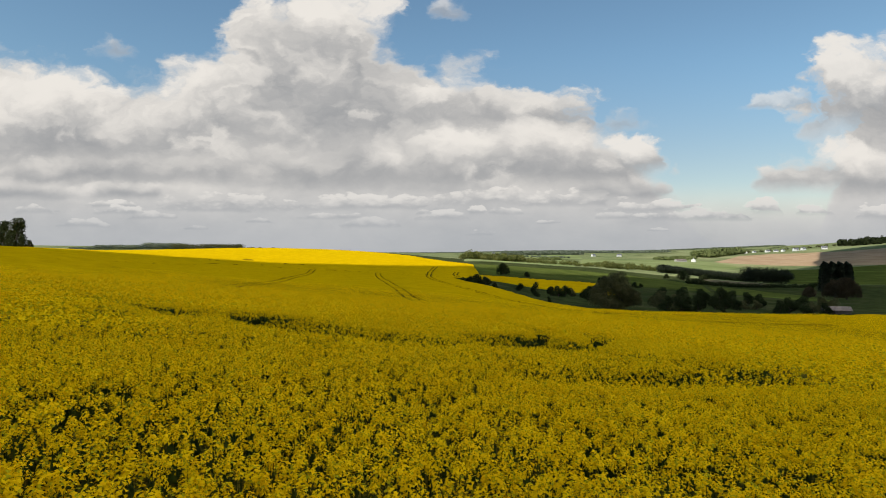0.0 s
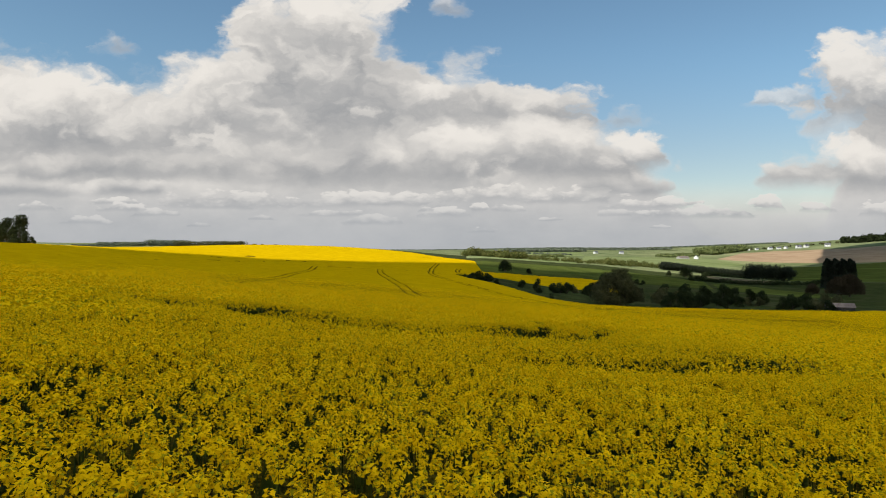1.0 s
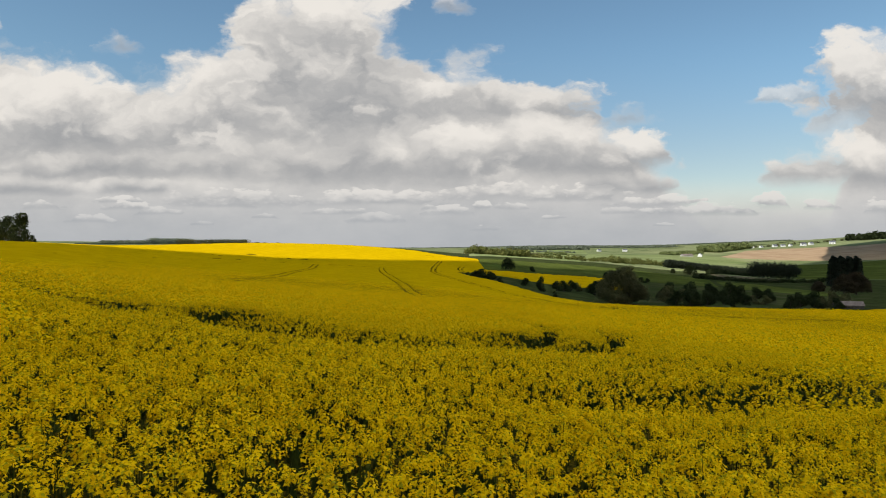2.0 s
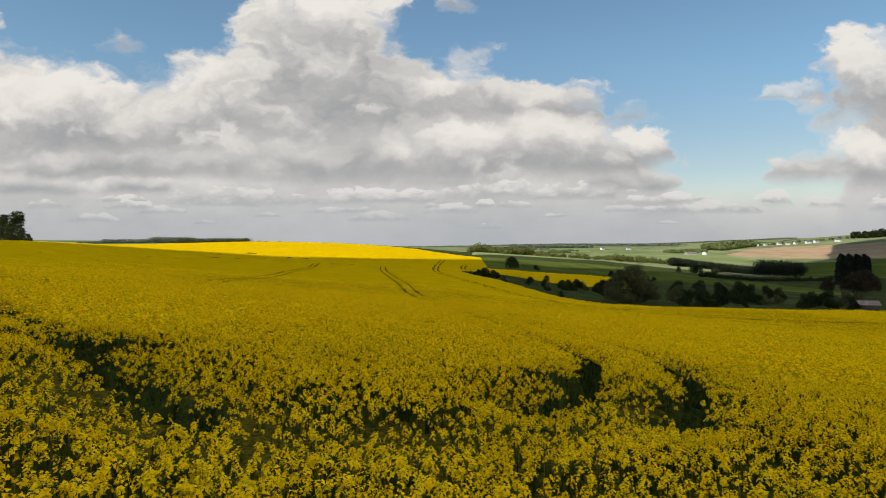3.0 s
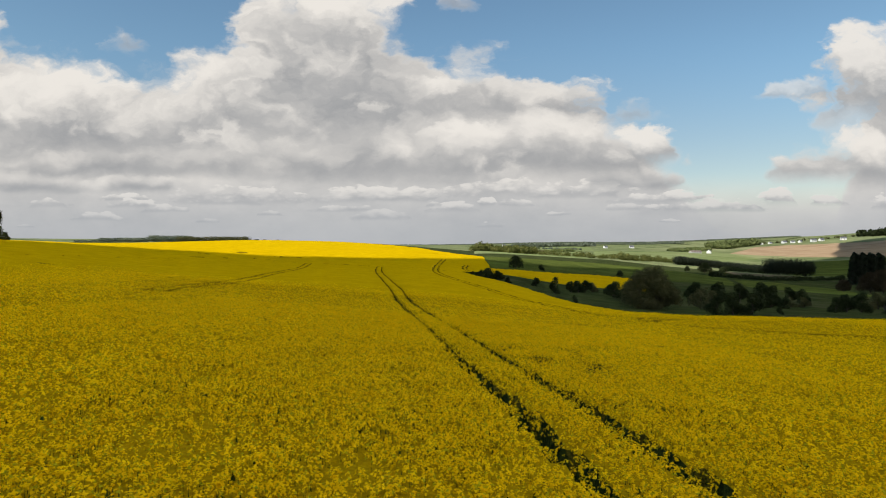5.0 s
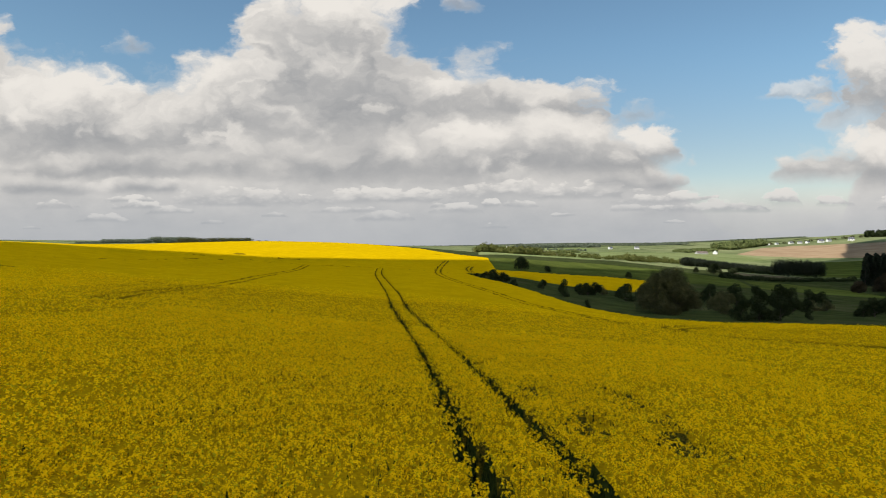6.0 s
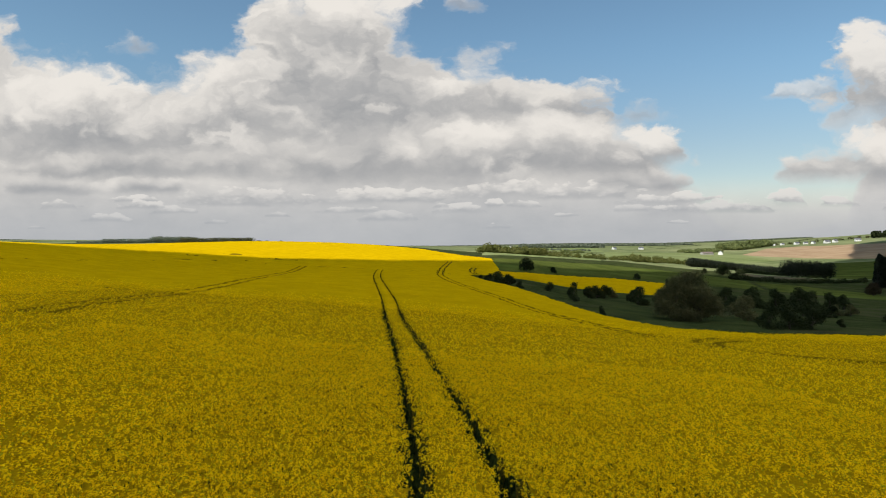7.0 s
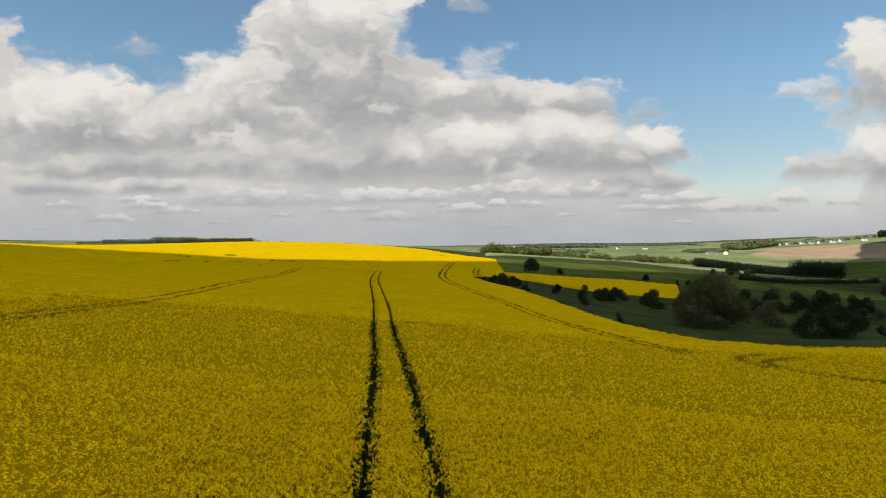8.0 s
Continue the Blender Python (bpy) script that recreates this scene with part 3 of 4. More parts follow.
def bloom_with_ruts():
    """The canopy beyond single plants: rows of points drawn to the wheel lines, which lie deep between them."""
    step = 0.45
    ys = np.concatenate([np.arange(MID_BOX[2] - 2.5, 130, 0.55), np.arange(130, MID_BOX[3] + 0.1, 0.9)])
    lean = np.interp(ys, [p[1] for p in TRAM[8:]], [p[0] for p in TRAM[8:]])
    base = np.arange(-66.0, 72.0, step)
    gx = base[None, :] + lean[:, None]
    gy = np.repeat(ys[:, None], len(base), 1)
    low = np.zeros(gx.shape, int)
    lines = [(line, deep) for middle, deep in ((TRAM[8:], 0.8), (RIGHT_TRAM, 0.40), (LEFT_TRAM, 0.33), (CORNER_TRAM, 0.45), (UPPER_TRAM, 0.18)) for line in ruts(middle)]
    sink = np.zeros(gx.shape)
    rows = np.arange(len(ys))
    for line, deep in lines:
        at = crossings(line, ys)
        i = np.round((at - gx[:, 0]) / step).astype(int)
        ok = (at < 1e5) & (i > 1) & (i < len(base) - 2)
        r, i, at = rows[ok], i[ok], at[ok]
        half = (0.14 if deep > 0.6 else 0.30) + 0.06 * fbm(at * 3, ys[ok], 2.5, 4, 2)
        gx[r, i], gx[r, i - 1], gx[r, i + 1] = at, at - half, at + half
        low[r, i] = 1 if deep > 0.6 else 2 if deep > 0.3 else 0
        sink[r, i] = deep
    z = top_z(gx, gy) + tufts(gx, gy, 0.20) - sunk(gx, gy) - lodged(gx, gy) - sink * (1 + 0.35 * fbm(gx, gy, 2.0, 9, 2))
    verts = np.stack([gx, gy, z], -1).reshape(-1, 3)
    i = np.arange(gx.size).reshape(gx.shape)
    faces = np.stack([i[:-1, :-1], i[:-1, 1:], i[1:, 1:], i[1:, :-1]], -1).reshape(-1, 4)
    mx, my = gx.ravel()[faces].mean(1), gy.ravel()[faces].mean(1)
    keep = in_field(mx, my)
    faces = faces[keep]
    # wheel lines and lodged spots get darker colours that carry their shade
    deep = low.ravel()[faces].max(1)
    return mesh_object("bloom", verts, faces, [BLOOM, LEAVES_UNDER, TRODDEN_SHADE], field, np.where((deep == 0) & (lodged(mx[keep], my[keep]) > 0.35), 2, deep), smooth=True)


bloom_with_ruts()


def outside(x, y):
    lean = np.interp(y, [p[1] for p in TRAM[8:]], [p[0] for p in TRAM[8:]])
    inner = ((x > NEAR_BOX[0] + 1) & (x < NEAR_BOX[1] - 1) & (y > NEAR_BOX[2]) & (y < NEAR_BOX[3] - 1)) | ((x - lean > -65.5) & (x - lean < 71) & (y > MID_BOX[2] - 2) & (y < MID_BOX[3]))
    return in_field(x, y) & ~inner & ~in_corner(x, y)


def in_corner(x, y):
    return (x > -12) & (x < 44) & (y > MID_BOX[3]) & (y < 400)


def corner_height(x, y):
    near = away(np.concatenate(CORNER_RUTS), x, y)
    return top_z(x, y) - sunk(x, y) - lodged(x, y) + tufts(x, y, 0.20) - 0.45 * (near < 0.5)


CORNER_RUTS = ruts(CORNER_TRAM, 1.9, 1.0) + ruts(RIGHT_TRAM[:4], 1.9, 1.0)
corner_x, corner_y = np.arange(-12, 44.01, 0.5), np.arange(MID_BOX[3], 400.1, 0.6)
# corner wheel lines: shade drawn by colouring their cells as dark undergrowth
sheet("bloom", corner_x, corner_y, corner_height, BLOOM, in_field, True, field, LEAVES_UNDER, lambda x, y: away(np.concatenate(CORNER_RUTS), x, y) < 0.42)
# beaten-down spots are coloured darker to stand for the shade in them
sheet("bloom", np.arange(-420, 171, 2.0), np.arange(-110, 521, 2.0), far_height, BLOOM, outside, True, field, TRODDEN_SHADE, lambda x, y: lodged(x, y) > 0.35)


def field_margin():
    """The standing side of the crop along the field's outline."""
    ring = np.array(FIELD + FIELD[:1], float)
    along = np.r_[0, np.cumsum(np.hypot(*np.diff(ring, axis=0).T))]
    at = np.arange(0, along[-1], 1.5)
    line = np.stack([np.interp(at, along, ring[:, 0]), np.interp(at, along, ring[:, 1])], 1)
    z = ground_z(line[:, 0], line[:, 1])
    n = len(line)
    verts = np.concatenate([np.c_[line, z - 0.05], np.c_[line, z + CROP - 0.02]])
    i = np.arange(n - 1)
    mesh_object("margin", verts, np.stack([i, i + 1, i + 1 + n, i + n], 1), [STALK], field)


field_margin()


# ---- single plants: flower heads, buds and stalks
def scatter(box, density, seed, pick):
    rng = np.random.default_rng(seed)
    x0, x1, y0, y1 = box
    count = int((x1 - x0) * (y1 - y0) * density)
    x, y = rng.uniform(x0, x1, count), rng.uniform(y0, y1, count)
    ok = pick(x, y)
    x, y = x[ok], y[ok]
    # thin stands and bare spots
    thin = fbm(x, y, 2.6, 11, 3)
    d = rut_distance(x, y)
    loose = np.where(d < 0.75, 0.75 * (1 - (d - 0.2) / 0.55), 0.0) * np.where(y < 24, 0.38, 0.45) * (0.5 + 0.9 * (fbm(x, y, 1.2, 21, 2) > 0.0))
    loose = np.maximum(loose, smoothstep(0.75, 1.2, thin) * 0.5)
    for cx, cy, r in THIN:
        loose = np.maximum(loose, (0.95 if cy > 16 else 0.6) * np.exp(-((x - cx) ** 2 + ((y - cy) * 0.6) ** 2) / (1.2 * r) ** 2))
    if y0 < 20:
        worn = np.maximum(np.exp(-(away(BEND, x, y) / 1.1) ** 2), 0.9 * np.exp(-(away(BARE, x, y) / 0.55) ** 2))
        loose = np.maximum(loose, worn * (0.50 + 0.35 * (fbm(x, y, 0.8, 23, 2) > 0.0)))
    beyond = np.maximum(np.maximum(NEAR_BOX[0] - x, x - NEAR_BOX[1]), y - 104.0)
    loose = np.maximum(loose, smoothstep(0.0, 24.0, beyond))
    ok = (d > np.where((np.abs(x) > 12) & (y > 55), 0.45, np.where(y < 22, 0.24, 0.13)) + 0.07 * fbm(x, y, 0.7, 5, 2)) & (rng.random(len(x)) > loose)
    return x[ok], y[ok], d[ok], rng


def turned(points, angles):
    """Points (n, k, 3) turned about the upright by angles (n)."""
    c, s_ = np.cos(angles)[:, None], np.sin(angles)[:, None]
    return np.stack([points[..., 0] * c - points[..., 1] * s_, points[..., 0] * s_ + points[..., 1] * c, points[..., 2]], -1)


def head_template(rng, petals, size, sides):
    """Small flowers round a domed head, each a small leaf of 3 or 4 corners, thicker at the rim than in the budding middle."""
    out = []
    for k in range(petals):
        a, h = rng.uniform(0, 2 * np.pi), (k + 0.5) / petals
        r = size * (0.28 + 0.95 * math.sqrt(1 - h * h)) * rng.uniform(0.8, 1.12)
        c = np.array([np.cos(a) * r * 0.85, np.sin(a) * r * 0.85, size * (2.1 * h - 1.2)])
        normal = np.array([np.cos(a) * (1 - h * 0.6), np.sin(a) * (1 - h * 0.6), 0.3 + 1.1 * h]) + rng.normal(0, 0.30, 3)
        normal /= np.linalg.norm(normal)
        e = np.cross(normal, rng.normal(0, 1, 3))
        e /= np.linalg.norm(e)
        g = np.cross(normal, e)
        s_ = size * rng.uniform(0.55, 0.8) * (0.50 if petals > 22 else 0.60 if petals > 14 else 0.92 if petals > 5 else 1.0)
        if sides == 4:
            out.append([c - e * s_, c - g * s_ * 0.8, c + e * s_, c + g * s_ * 0.8])
        else:
            out.append([c - e * s_ * 1.1 - g * s_ * 0.6, c + e * s_ * 1.1 - g * s_ * 0.6, c + g * s_ * 1.3])
    return np.array(out)


def plants(name, box, density, seed, pick, petals, size, sides, stalks, spread=0.10):
    x, y, rut, rng = scatter(box, density, seed, pick)
    count = len(x)
    kinds = [head_template(rng, petals, 1.0, sides) for _ in range(12)]
    templates = np.array(kinds)[rng.integers(0, 12, count)]            # n, petals, sides, 3
    scale = size * rng.uniform(0.7, 1.25, count)
    z = top_z(x, y) - np.abs(rng.normal(0, spread, count)) + rng.normal(0, 0.03, count) + 0.02
    z -= np.where((y < 24) | (np.abs(x) > 12), 0.20, 0.12) * (1 - smoothstep(0.12, 0.7, rut)) * rng.uniform(0.3, 1.4, count)
    z -= np.where((y < 18) & (x < 4.2), 0.24, 0.0) * (1 - smoothstep(0.3, 1.5, rut))
    if box[2] < 20:
        z -= 0.22 * np.exp(-(away(BEND, x, y) / 1.2) ** 2) * rng.uniform(0.4, 1.3, count)
        z -= 0.13 * (1 - smoothstep(0.2, 0.9, away(resample(HEADLAND, 0.3), x, y)))
    p = turned(templates.reshape(count, -1, 3), rng.uniform(0, 2 * np.pi, count)) * scale[:, None, None]
    lean = rng.normal(0, 0.10, (count, 2))
    p[..., :2] += lean[:, None, :] * p[..., 2:3] * 1.5
    p += np.stack([x, y, z], -1)[:, None, :]
    verts = p.reshape(-1, 3)
    faces = np.arange(len(verts)).reshape(-1, sides)
    mesh_object(name, verts, faces, [PETAL, BUD], field, (rng.random(len(faces)) < 0.15).astype(int))
    if stalks:
        # a stalk and a side leaf under each head, as crossed blades
        a = rng.uniform(0, 2 * np.pi, (count, stalks))
        w = rng.uniform(0.004, 0.009, (count, stalks))
        drop = rng.uniform(0.25, 0.5, (count, stalks))
        leafy = rng.random((count, stalks)) < 0.5
        w = np.where(leafy, rng.uniform(0.02, 0.045, (count, stalks)), w)
        drop = np.where(leafy, rng.uniform(0.10, 0.2, (count, stalks)), drop)
        top = np.where(leafy, -rng.uniform(0.08, 0.3, (count, stalks)), 0.0) + z[:, None]
        cx = x[:, None] + np.where(leafy, rng.normal(0, 0.05, (count, stalks)), 0.0)
        cy = y[:, None] + np.where(leafy, rng.normal(0, 0.05, (count, stalks)), 0.0)
        dx, dy = np.cos(a) * w, np.sin(a) * w
        tip = np.stack([cx, cy, top], -1)
        left = np.stack([cx - dx, cy - dy, top - drop], -1)
        right = np.stack([cx + dx, cy + dy, top - drop], -1)
        verts = np.stack([tip, left, right], -2).reshape(-1, 3)
        mesh_object("stalks", verts, np.arange(len(verts)).reshape(-1, 3), [STALK], field)


def close_by(x, y):
    return (np.abs(x) < 0.82 * y + 1.5) & (y < 9.0)


def along_way(x, y):
    return (np.abs(x - 1.2) < 7.0) & (y < 72) & (y >= 9.0)


def bend(x, y):
    return (np.abs(x) < 9.0) & (y < 19.5) & (y >= 9.0) & (np.abs(x) < 0.82 * (y - 4.5))


def sides_of_way(x, y):
    return (np.abs(x) < 20) & (y < 76) & ~along_way(x, y) & ~close_by(x, y) & ~bend(x, y)


def seen(x, y):
    return in_field(x, y) & (np.abs(x) < 0.82 * y + 2.0)


plants("flower_heads", (-9, 9, 0.6, 9.0), 230, 1, close_by, 23, 0.027, 3, 2)
plants("flower_heads", (-9, 9, 9, 19.5), 165, 5, bend, 16, 0.029, 3, 2)
plants("flower_heads", (-6, 8.5, 9, 72), 118, 2, lambda x, y: along_way(x, y) & seen(x, y) & ~bend(x, y), 6, 0.034, 3, 1)
plants("flower_heads", (-20, 20, 2, 76), 57, 3, lambda x, y: sides_of_way(x, y) & seen(x, y), 4, 0.045, 3, 0)
plants("flower_heads", (-60, 80, 20, 130), 14, 4, lambda x, y: seen(x, y) & ~sides_of_way(x, y) & ~along_way(x, y) & ~close_by(x, y) & ~bend(x, y), 3, 0.064, 3, 0)

# ---------------------------------------------------------------- fields of the valley
def patch(name, upper, lower, lift, mat, label, category="field", rows=14, columns=40, uneven=0.0):
    """A field laid over the land between two lines."""
    def even(line):
        p = np.array(line, float)
        along = np.r_[0, np.cumsum(np.hypot(*np.diff(p, axis=0).T))]
        t = np.linspace(0, along[-1], columns)
        return np.stack([np.interp(t, along, p[:, 0]), np.interp(t, along, p[:, 1])], 1)
    a, b = even(lower), even(upper)
    k = np.linspace(0, 1, rows)[:, None, None]
    p = a[None] * (1 - k) + b[None] * k
    z = land_height(p[..., 0], p[..., 1]) + lift
    z += tufts(p[..., 0], p[..., 1], uneven)
    z[0], z[-1], z[:, 0], z[:, -1] = z[0] - lift - 0.3, z[-1] - lift - 0.3, z[:, 0] - lift - 0.3, z[:, -1] - lift - 0.3
    i = np.arange(rows * columns).reshape(rows, columns)
    faces = np.stack([i[:-1, :-1], i[:-1, 1:], i[1:, 1:], i[1:, :-1]], -1).reshape(-1, 4)
    ob = mesh_object(name, np.concatenate([p, z[..., None]], -1).reshape(-1, 3), faces, [mat], smooth=True)
    return tagged(ob, label, category, kind="structure")


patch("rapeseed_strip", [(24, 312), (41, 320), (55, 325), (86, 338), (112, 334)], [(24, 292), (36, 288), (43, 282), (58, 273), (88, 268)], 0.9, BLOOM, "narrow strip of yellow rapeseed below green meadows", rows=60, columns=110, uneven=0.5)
patch("meadow", [(20, 402), (45, 404), (74, 432), (126, 484), (163, 494), (190, 478), (215, 450)], [(20, 313), (42, 327), (57, 332), (88, 345), (113, 341), (142, 344), (170, 345)], 0.25, MEADOW, "smooth green meadow rising from the stream valley", rows=24)
patch("meadow", [(215, 450), (280, 505), (300, 452)], [(170, 342), (180, 339), (235, 325)], 0.3, MEADOW, "mown green meadow beside dark hedges")
patch("far_land", [(-3300, 4700), (0, 4700), (4100, 4700)], [(-900, 620), (120, 640), (1800, 640)], 0.3, LAND, "hazy patchwork of distant farmland", "farmland", rows=60, columns=90)
patch("fallow_field", [(300, 640), (335, 652), (385, 648)], [(262, 524), (303, 553), (350, 588)], 0.7, PLOUGHED_GREEN, "dull brown fallow field between hedges")
patch("fallow_field", [(140, 1180), (175, 1230), (215, 1200)], [(95, 760), (125, 800), (158, 830)], 1.2, PLOUGHED_GREEN, "grey-brown bare field on a gentle rise")
patch("meadow", [(745, 1270), (860, 1230), (1100, 1200)], [(412, 735), (500, 705), (640, 640)], 0.8, MEADOW, "green slope below the ploughed hillside")
patch("pasture", [(400, 1560), (571, 1640), (812, 1765)], [(208, 840), (358, 1010), (740, 1340)], 1.0, PASTURE, "pale green pasture round a white farmhouse")
patch("ploughed_field", [(800, 1635), (1075, 2020), (1170, 1990), (1200, 1860), (1240, 1730), (1520, 1610)], [(800, 1605), (836, 1492), (840, 1388), (890, 1254), (1050, 1090)], 1.2, PLOUGHED, "bare reddish-brown ploughed field on a hillside", rows=24)
patch("pasture", [(51, 960), (214, 1400), (297, 1250)], [(22, 430), (67, 490), (150, 600)], 0.8, PASTURE, "pale sunlit pasture beyond the ridge")
patch("pasture", [(150, 2150), (540, 2849), (640, 2529)], [(60, 1250), (271, 1451), (420, 1600)], 1.6, PASTURE, "faint green pasture far off in haze")
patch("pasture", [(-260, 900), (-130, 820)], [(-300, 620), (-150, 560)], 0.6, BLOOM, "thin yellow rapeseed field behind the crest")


# ---------------------------------------------------------------- trees, bushes and woods
def tube(bm, a, b, ra, rb, sides=6):
    a, b = Vector(a), Vector(b)
    turn = (b - a).to_track_quat("Z", "Y").to_matrix()
    rings = []
    for c, r in ((a, ra), (b, rb)):
        rings.append([bm.verts.new(c + turn @ Vector((math.cos(2 * math.pi * k / sides) * r, math.sin(2 * math.pi * k / sides) * r, 0))) for k in range(sides)])
    for k in range(sides):
        j = (k + 1) % sides
        bm.faces.new((rings[0][k], rings[0][j], rings[1][j], rings[1][k]))


def crown_mesh(name, lobes, mat, parent, rng, leaf, per_square):
    """Leaf sprays over a set of lobes (centre, radii), thick at the rim with gaps between."""
    verts, count = [], 0
    for c, r in lobes:
        c, r = np.array(c), np.array(r)
        area = 4 * np.pi * np.mean(r) ** 2
        n = int(area * per_square)
        d = rng.normal(0, 1, (n, 3))
        d /= np.linalg.norm(d, axis=1)[:, None]
        d[:, 2] = np.where(d[:, 2] < -0.55, -d[:, 2], d[:, 2])
        reach = rng.uniform(0.35, 1.0, n) ** 0.45 * (1 + 0.18 * np.sin(d[:, 0] * 5 + c[0]) * np.cos(d[:, 2] * 4 + c[1])) * rng.uniform(0.85, 1.12, n)
        p = c + d * r * reach[:, None]
        normal = d + rng.normal(0, 0.55, (n, 3))
        normal /= np.linalg.norm(normal, axis=1)[:, None]
        e = np.cross(normal, rng.normal(0, 1, (n, 3)))
        e /= np.linalg.norm(e, axis=1)[:, None]
        g = np.cross(normal, e)
        w = (leaf * rng.uniform(0.5, 1.2, n))[:, None]
        verts.append(np.stack([p - e * w, p - g * w * 0.6, p + e * w, p + g * w * 0.6], 1).reshape(-1, 3))
    verts = np.concatenate(verts)
    verts[:, 2] = np.maximum(verts[:, 2], 0.05)
    return mesh_object(name, verts, np.arange(len(verts)).reshape(-1, 4), [mat], parent)


def broad_tree(name, height, width, mat, seed, label, category, lobes=9, clear=0.2, leaf=0.28, per_square=5.0):
    """A tree or bush: tapered trunk with limbs into each lobe of its crown."""
    rng = np.random.default_rng(seed)
    tree = tagged(new(name), label, category)
    spots = []
    for k in range(lobes):
        a, h = 2.4 * k + rng.uniform(-0.3, 0.3), (k + 0.6) / lobes
        reach = width * 0.34 * math.sin(math.pi * min(0.93, 0.40 + 0.55 * h)) * rng.uniform(0.75, 1.15)
        z = height * (clear + (0.80 - clear) * h)
        if clear < 0.1:
            h = ((k * 0.618) % 1.0) ** 1.25
            reach, z = width * 0.33 * math.sqrt(max(0.02, 1 - h * h)) * rng.uniform(0.8, 1.1), height * (0.76 * h + 0.02)
        r = width * rng.uniform(0.19, 0.27)
        floor_z = r * 0.8 if clear >= 0.1 else r * 0.05
        spots.append(((math.cos(a) * reach, math.sin(a) * reach, max(z, floor_z)), (r, r, min(r * rng.uniform(0.8, 1.1), height * 0.3))))
    if clear < 0.1:
        spots.append(((0, 0, height * 0.38), (width * 0.36, width * 0.36, height * 0.40)))
    bm = bmesh.new()
    fork = Vector((rng.normal(0, 0.1), rng.normal(0, 0.1), height * max(clear, 0.15)))
    tube(bm, (0, 0, -0.4), fork, height * 0.035, height * 0.026, 8)
    for c, r in spots:
        mid = fork.lerp(Vector(c), 0.55) + Vector(rng.normal(0, width * 0.02, 3))
        tube(bm, fork, mid, height * 0.016, height * 0.009, 5)
        tube(bm, mid, c, height * 0.009, height * 0.003, 5)
    part("trunk", bm, BARK, tree)
    crown_mesh("crown", spots, mat, tree, rng, leaf, per_square)
    return tree


def conifer(name, height, width, seed, label, category="conifer"):
    """A dark spruce: straight trunk and tiers of drooping sprays."""
    rng = np.random.default_rng(seed)
    tree = tagged(new(name), label, category)
    bm = bmesh.new()
    tube(bm, (0, 0, -0.4), (0, 0, height * 0.97), height * 0.018, height * 0.003, 7)
    part("trunk", bm, BARK, tree)
    n = 1500
    h = rng.uniform(0.06, 1.0, n) ** 0.9
    a = rng.uniform(0, 2 * np.pi, n)
    tier = 0.72 + 0.28 * np.abs(np.sin(h * 34 + 1.3 * np.sin(a * 2)))
    r = width / 2 * (1.02 - h) ** 0.55 * tier * rng.uniform(0.35, 1.0, n) ** 0.5
    p = np.stack([np.cos(a) * r, np.sin(a) * r, h * height - 0.25 * r], 1)
    out = np.stack([np.cos(a), np.sin(a), -0.35 + 0 * a], 1) + rng.normal(0, 0.2, (n, 3))
    side = np.stack([-np.sin(a), np.cos(a), rng.normal(0, 0.5, n)], 1)
    w = (height * 0.026 * rng.uniform(0.6, 1.3, n))[:, None]
    v = np.stack([p - side * w * 0.6, p + out * w * 1.5, p + side * w * 0.6, p - out * w * 1.2], 1).reshape(-1, 3)
    mesh_object("crown", v, np.arange(len(v)).reshape(-1, 4), [NEEDLES], tree)
    return tree


def spot(x, y, turn=0.0, scale=1.0, sink=0.0):
    return pose(x, y, float(land_height(x, y)) - sink, 0, 0, turn) @ Matrix.Scale(scale, 4)


def place_all(source, spots, group):
    """The source stands at the first spot, copies at the rest."""
    tagged(source, group=group)
    for m in spots[1:]:
        copy_thing(source, m)
    source.matrix_basis = spots[0]


# willows and bushes along the stream below the field
willow = broad_tree("willow", 10.5, 10.5, LEAF_OLIVE, 11, "grey-green willow with a wide rounded crown beside the rape field", "willow", 24, 0.06, 0.19, 15.0)
place_all(willow, [spot(45.6, 153, 0, 0.84), spot(50.3, 154.5, 140, 0.97)], "willows below the field")
brown = broad_tree("willow", 13.0, 15.0, LEAF_BROWN, 12, "brownish budding willow crown near a small shed", "willow", 14, 0.1, 0.32, 6.5)
place_all(brown, [spot(284, 404, 0, 1.05), spot(297, 410, 200, 1.2), spot(262, 398, 90, 0.62)], "budding willows")
dark = broad_tree("bush", 6.0, 6.5, LEAF_DARK, 13, "dense dark green hawthorn bush on rough grass", "bush", 13, 0.06, 0.22, 8.5)
place_all(dark, [spot(56, 207, 0, 0.98), spot(46.5, 226, 60, 0.72), spot(50.5, 232, 130, 0.80), spot(54.5, 238, 220, 0.85), spot(36, 240, 250, 0.6), spot(15, 236, 0, 0.62), spot(18, 233, 90, 0.84), spot(21, 231, 200, 0.75), spot(24.5, 229, 20, 0.42),
                 spot(12.5, 246, 10, 0.4), spot(55, 338, 70, 0.62), spot(95, 193, 40, 0.85), spot(99, 194, 150, 0.7), spot(104, 196, 270, 0.62), spot(118, 336, 30, 0.6), spot(122, 338, 200, 0.5)], "hawthorn bushes")
upright = broad_tree("bush", 5.8, 3.5, LEAF_DARK, 17, "narrow upright hawthorn bush at the field's margin", "bush", 11, 0.04, 0.19, 12.0)
place_all(upright, [spot(33.7, 190, 0), spot(28.6, 142, 140, 0.46), spot(112, 335, 80, 0.62)], "upright hawthorns")
thicket = broad_tree("bush", 7.5, 6.6, LEAF_DARK, 14, "tall dark thicket of blackthorn at the field's lower edge", "bush", 13, 0.04, 0.23, 8.0)
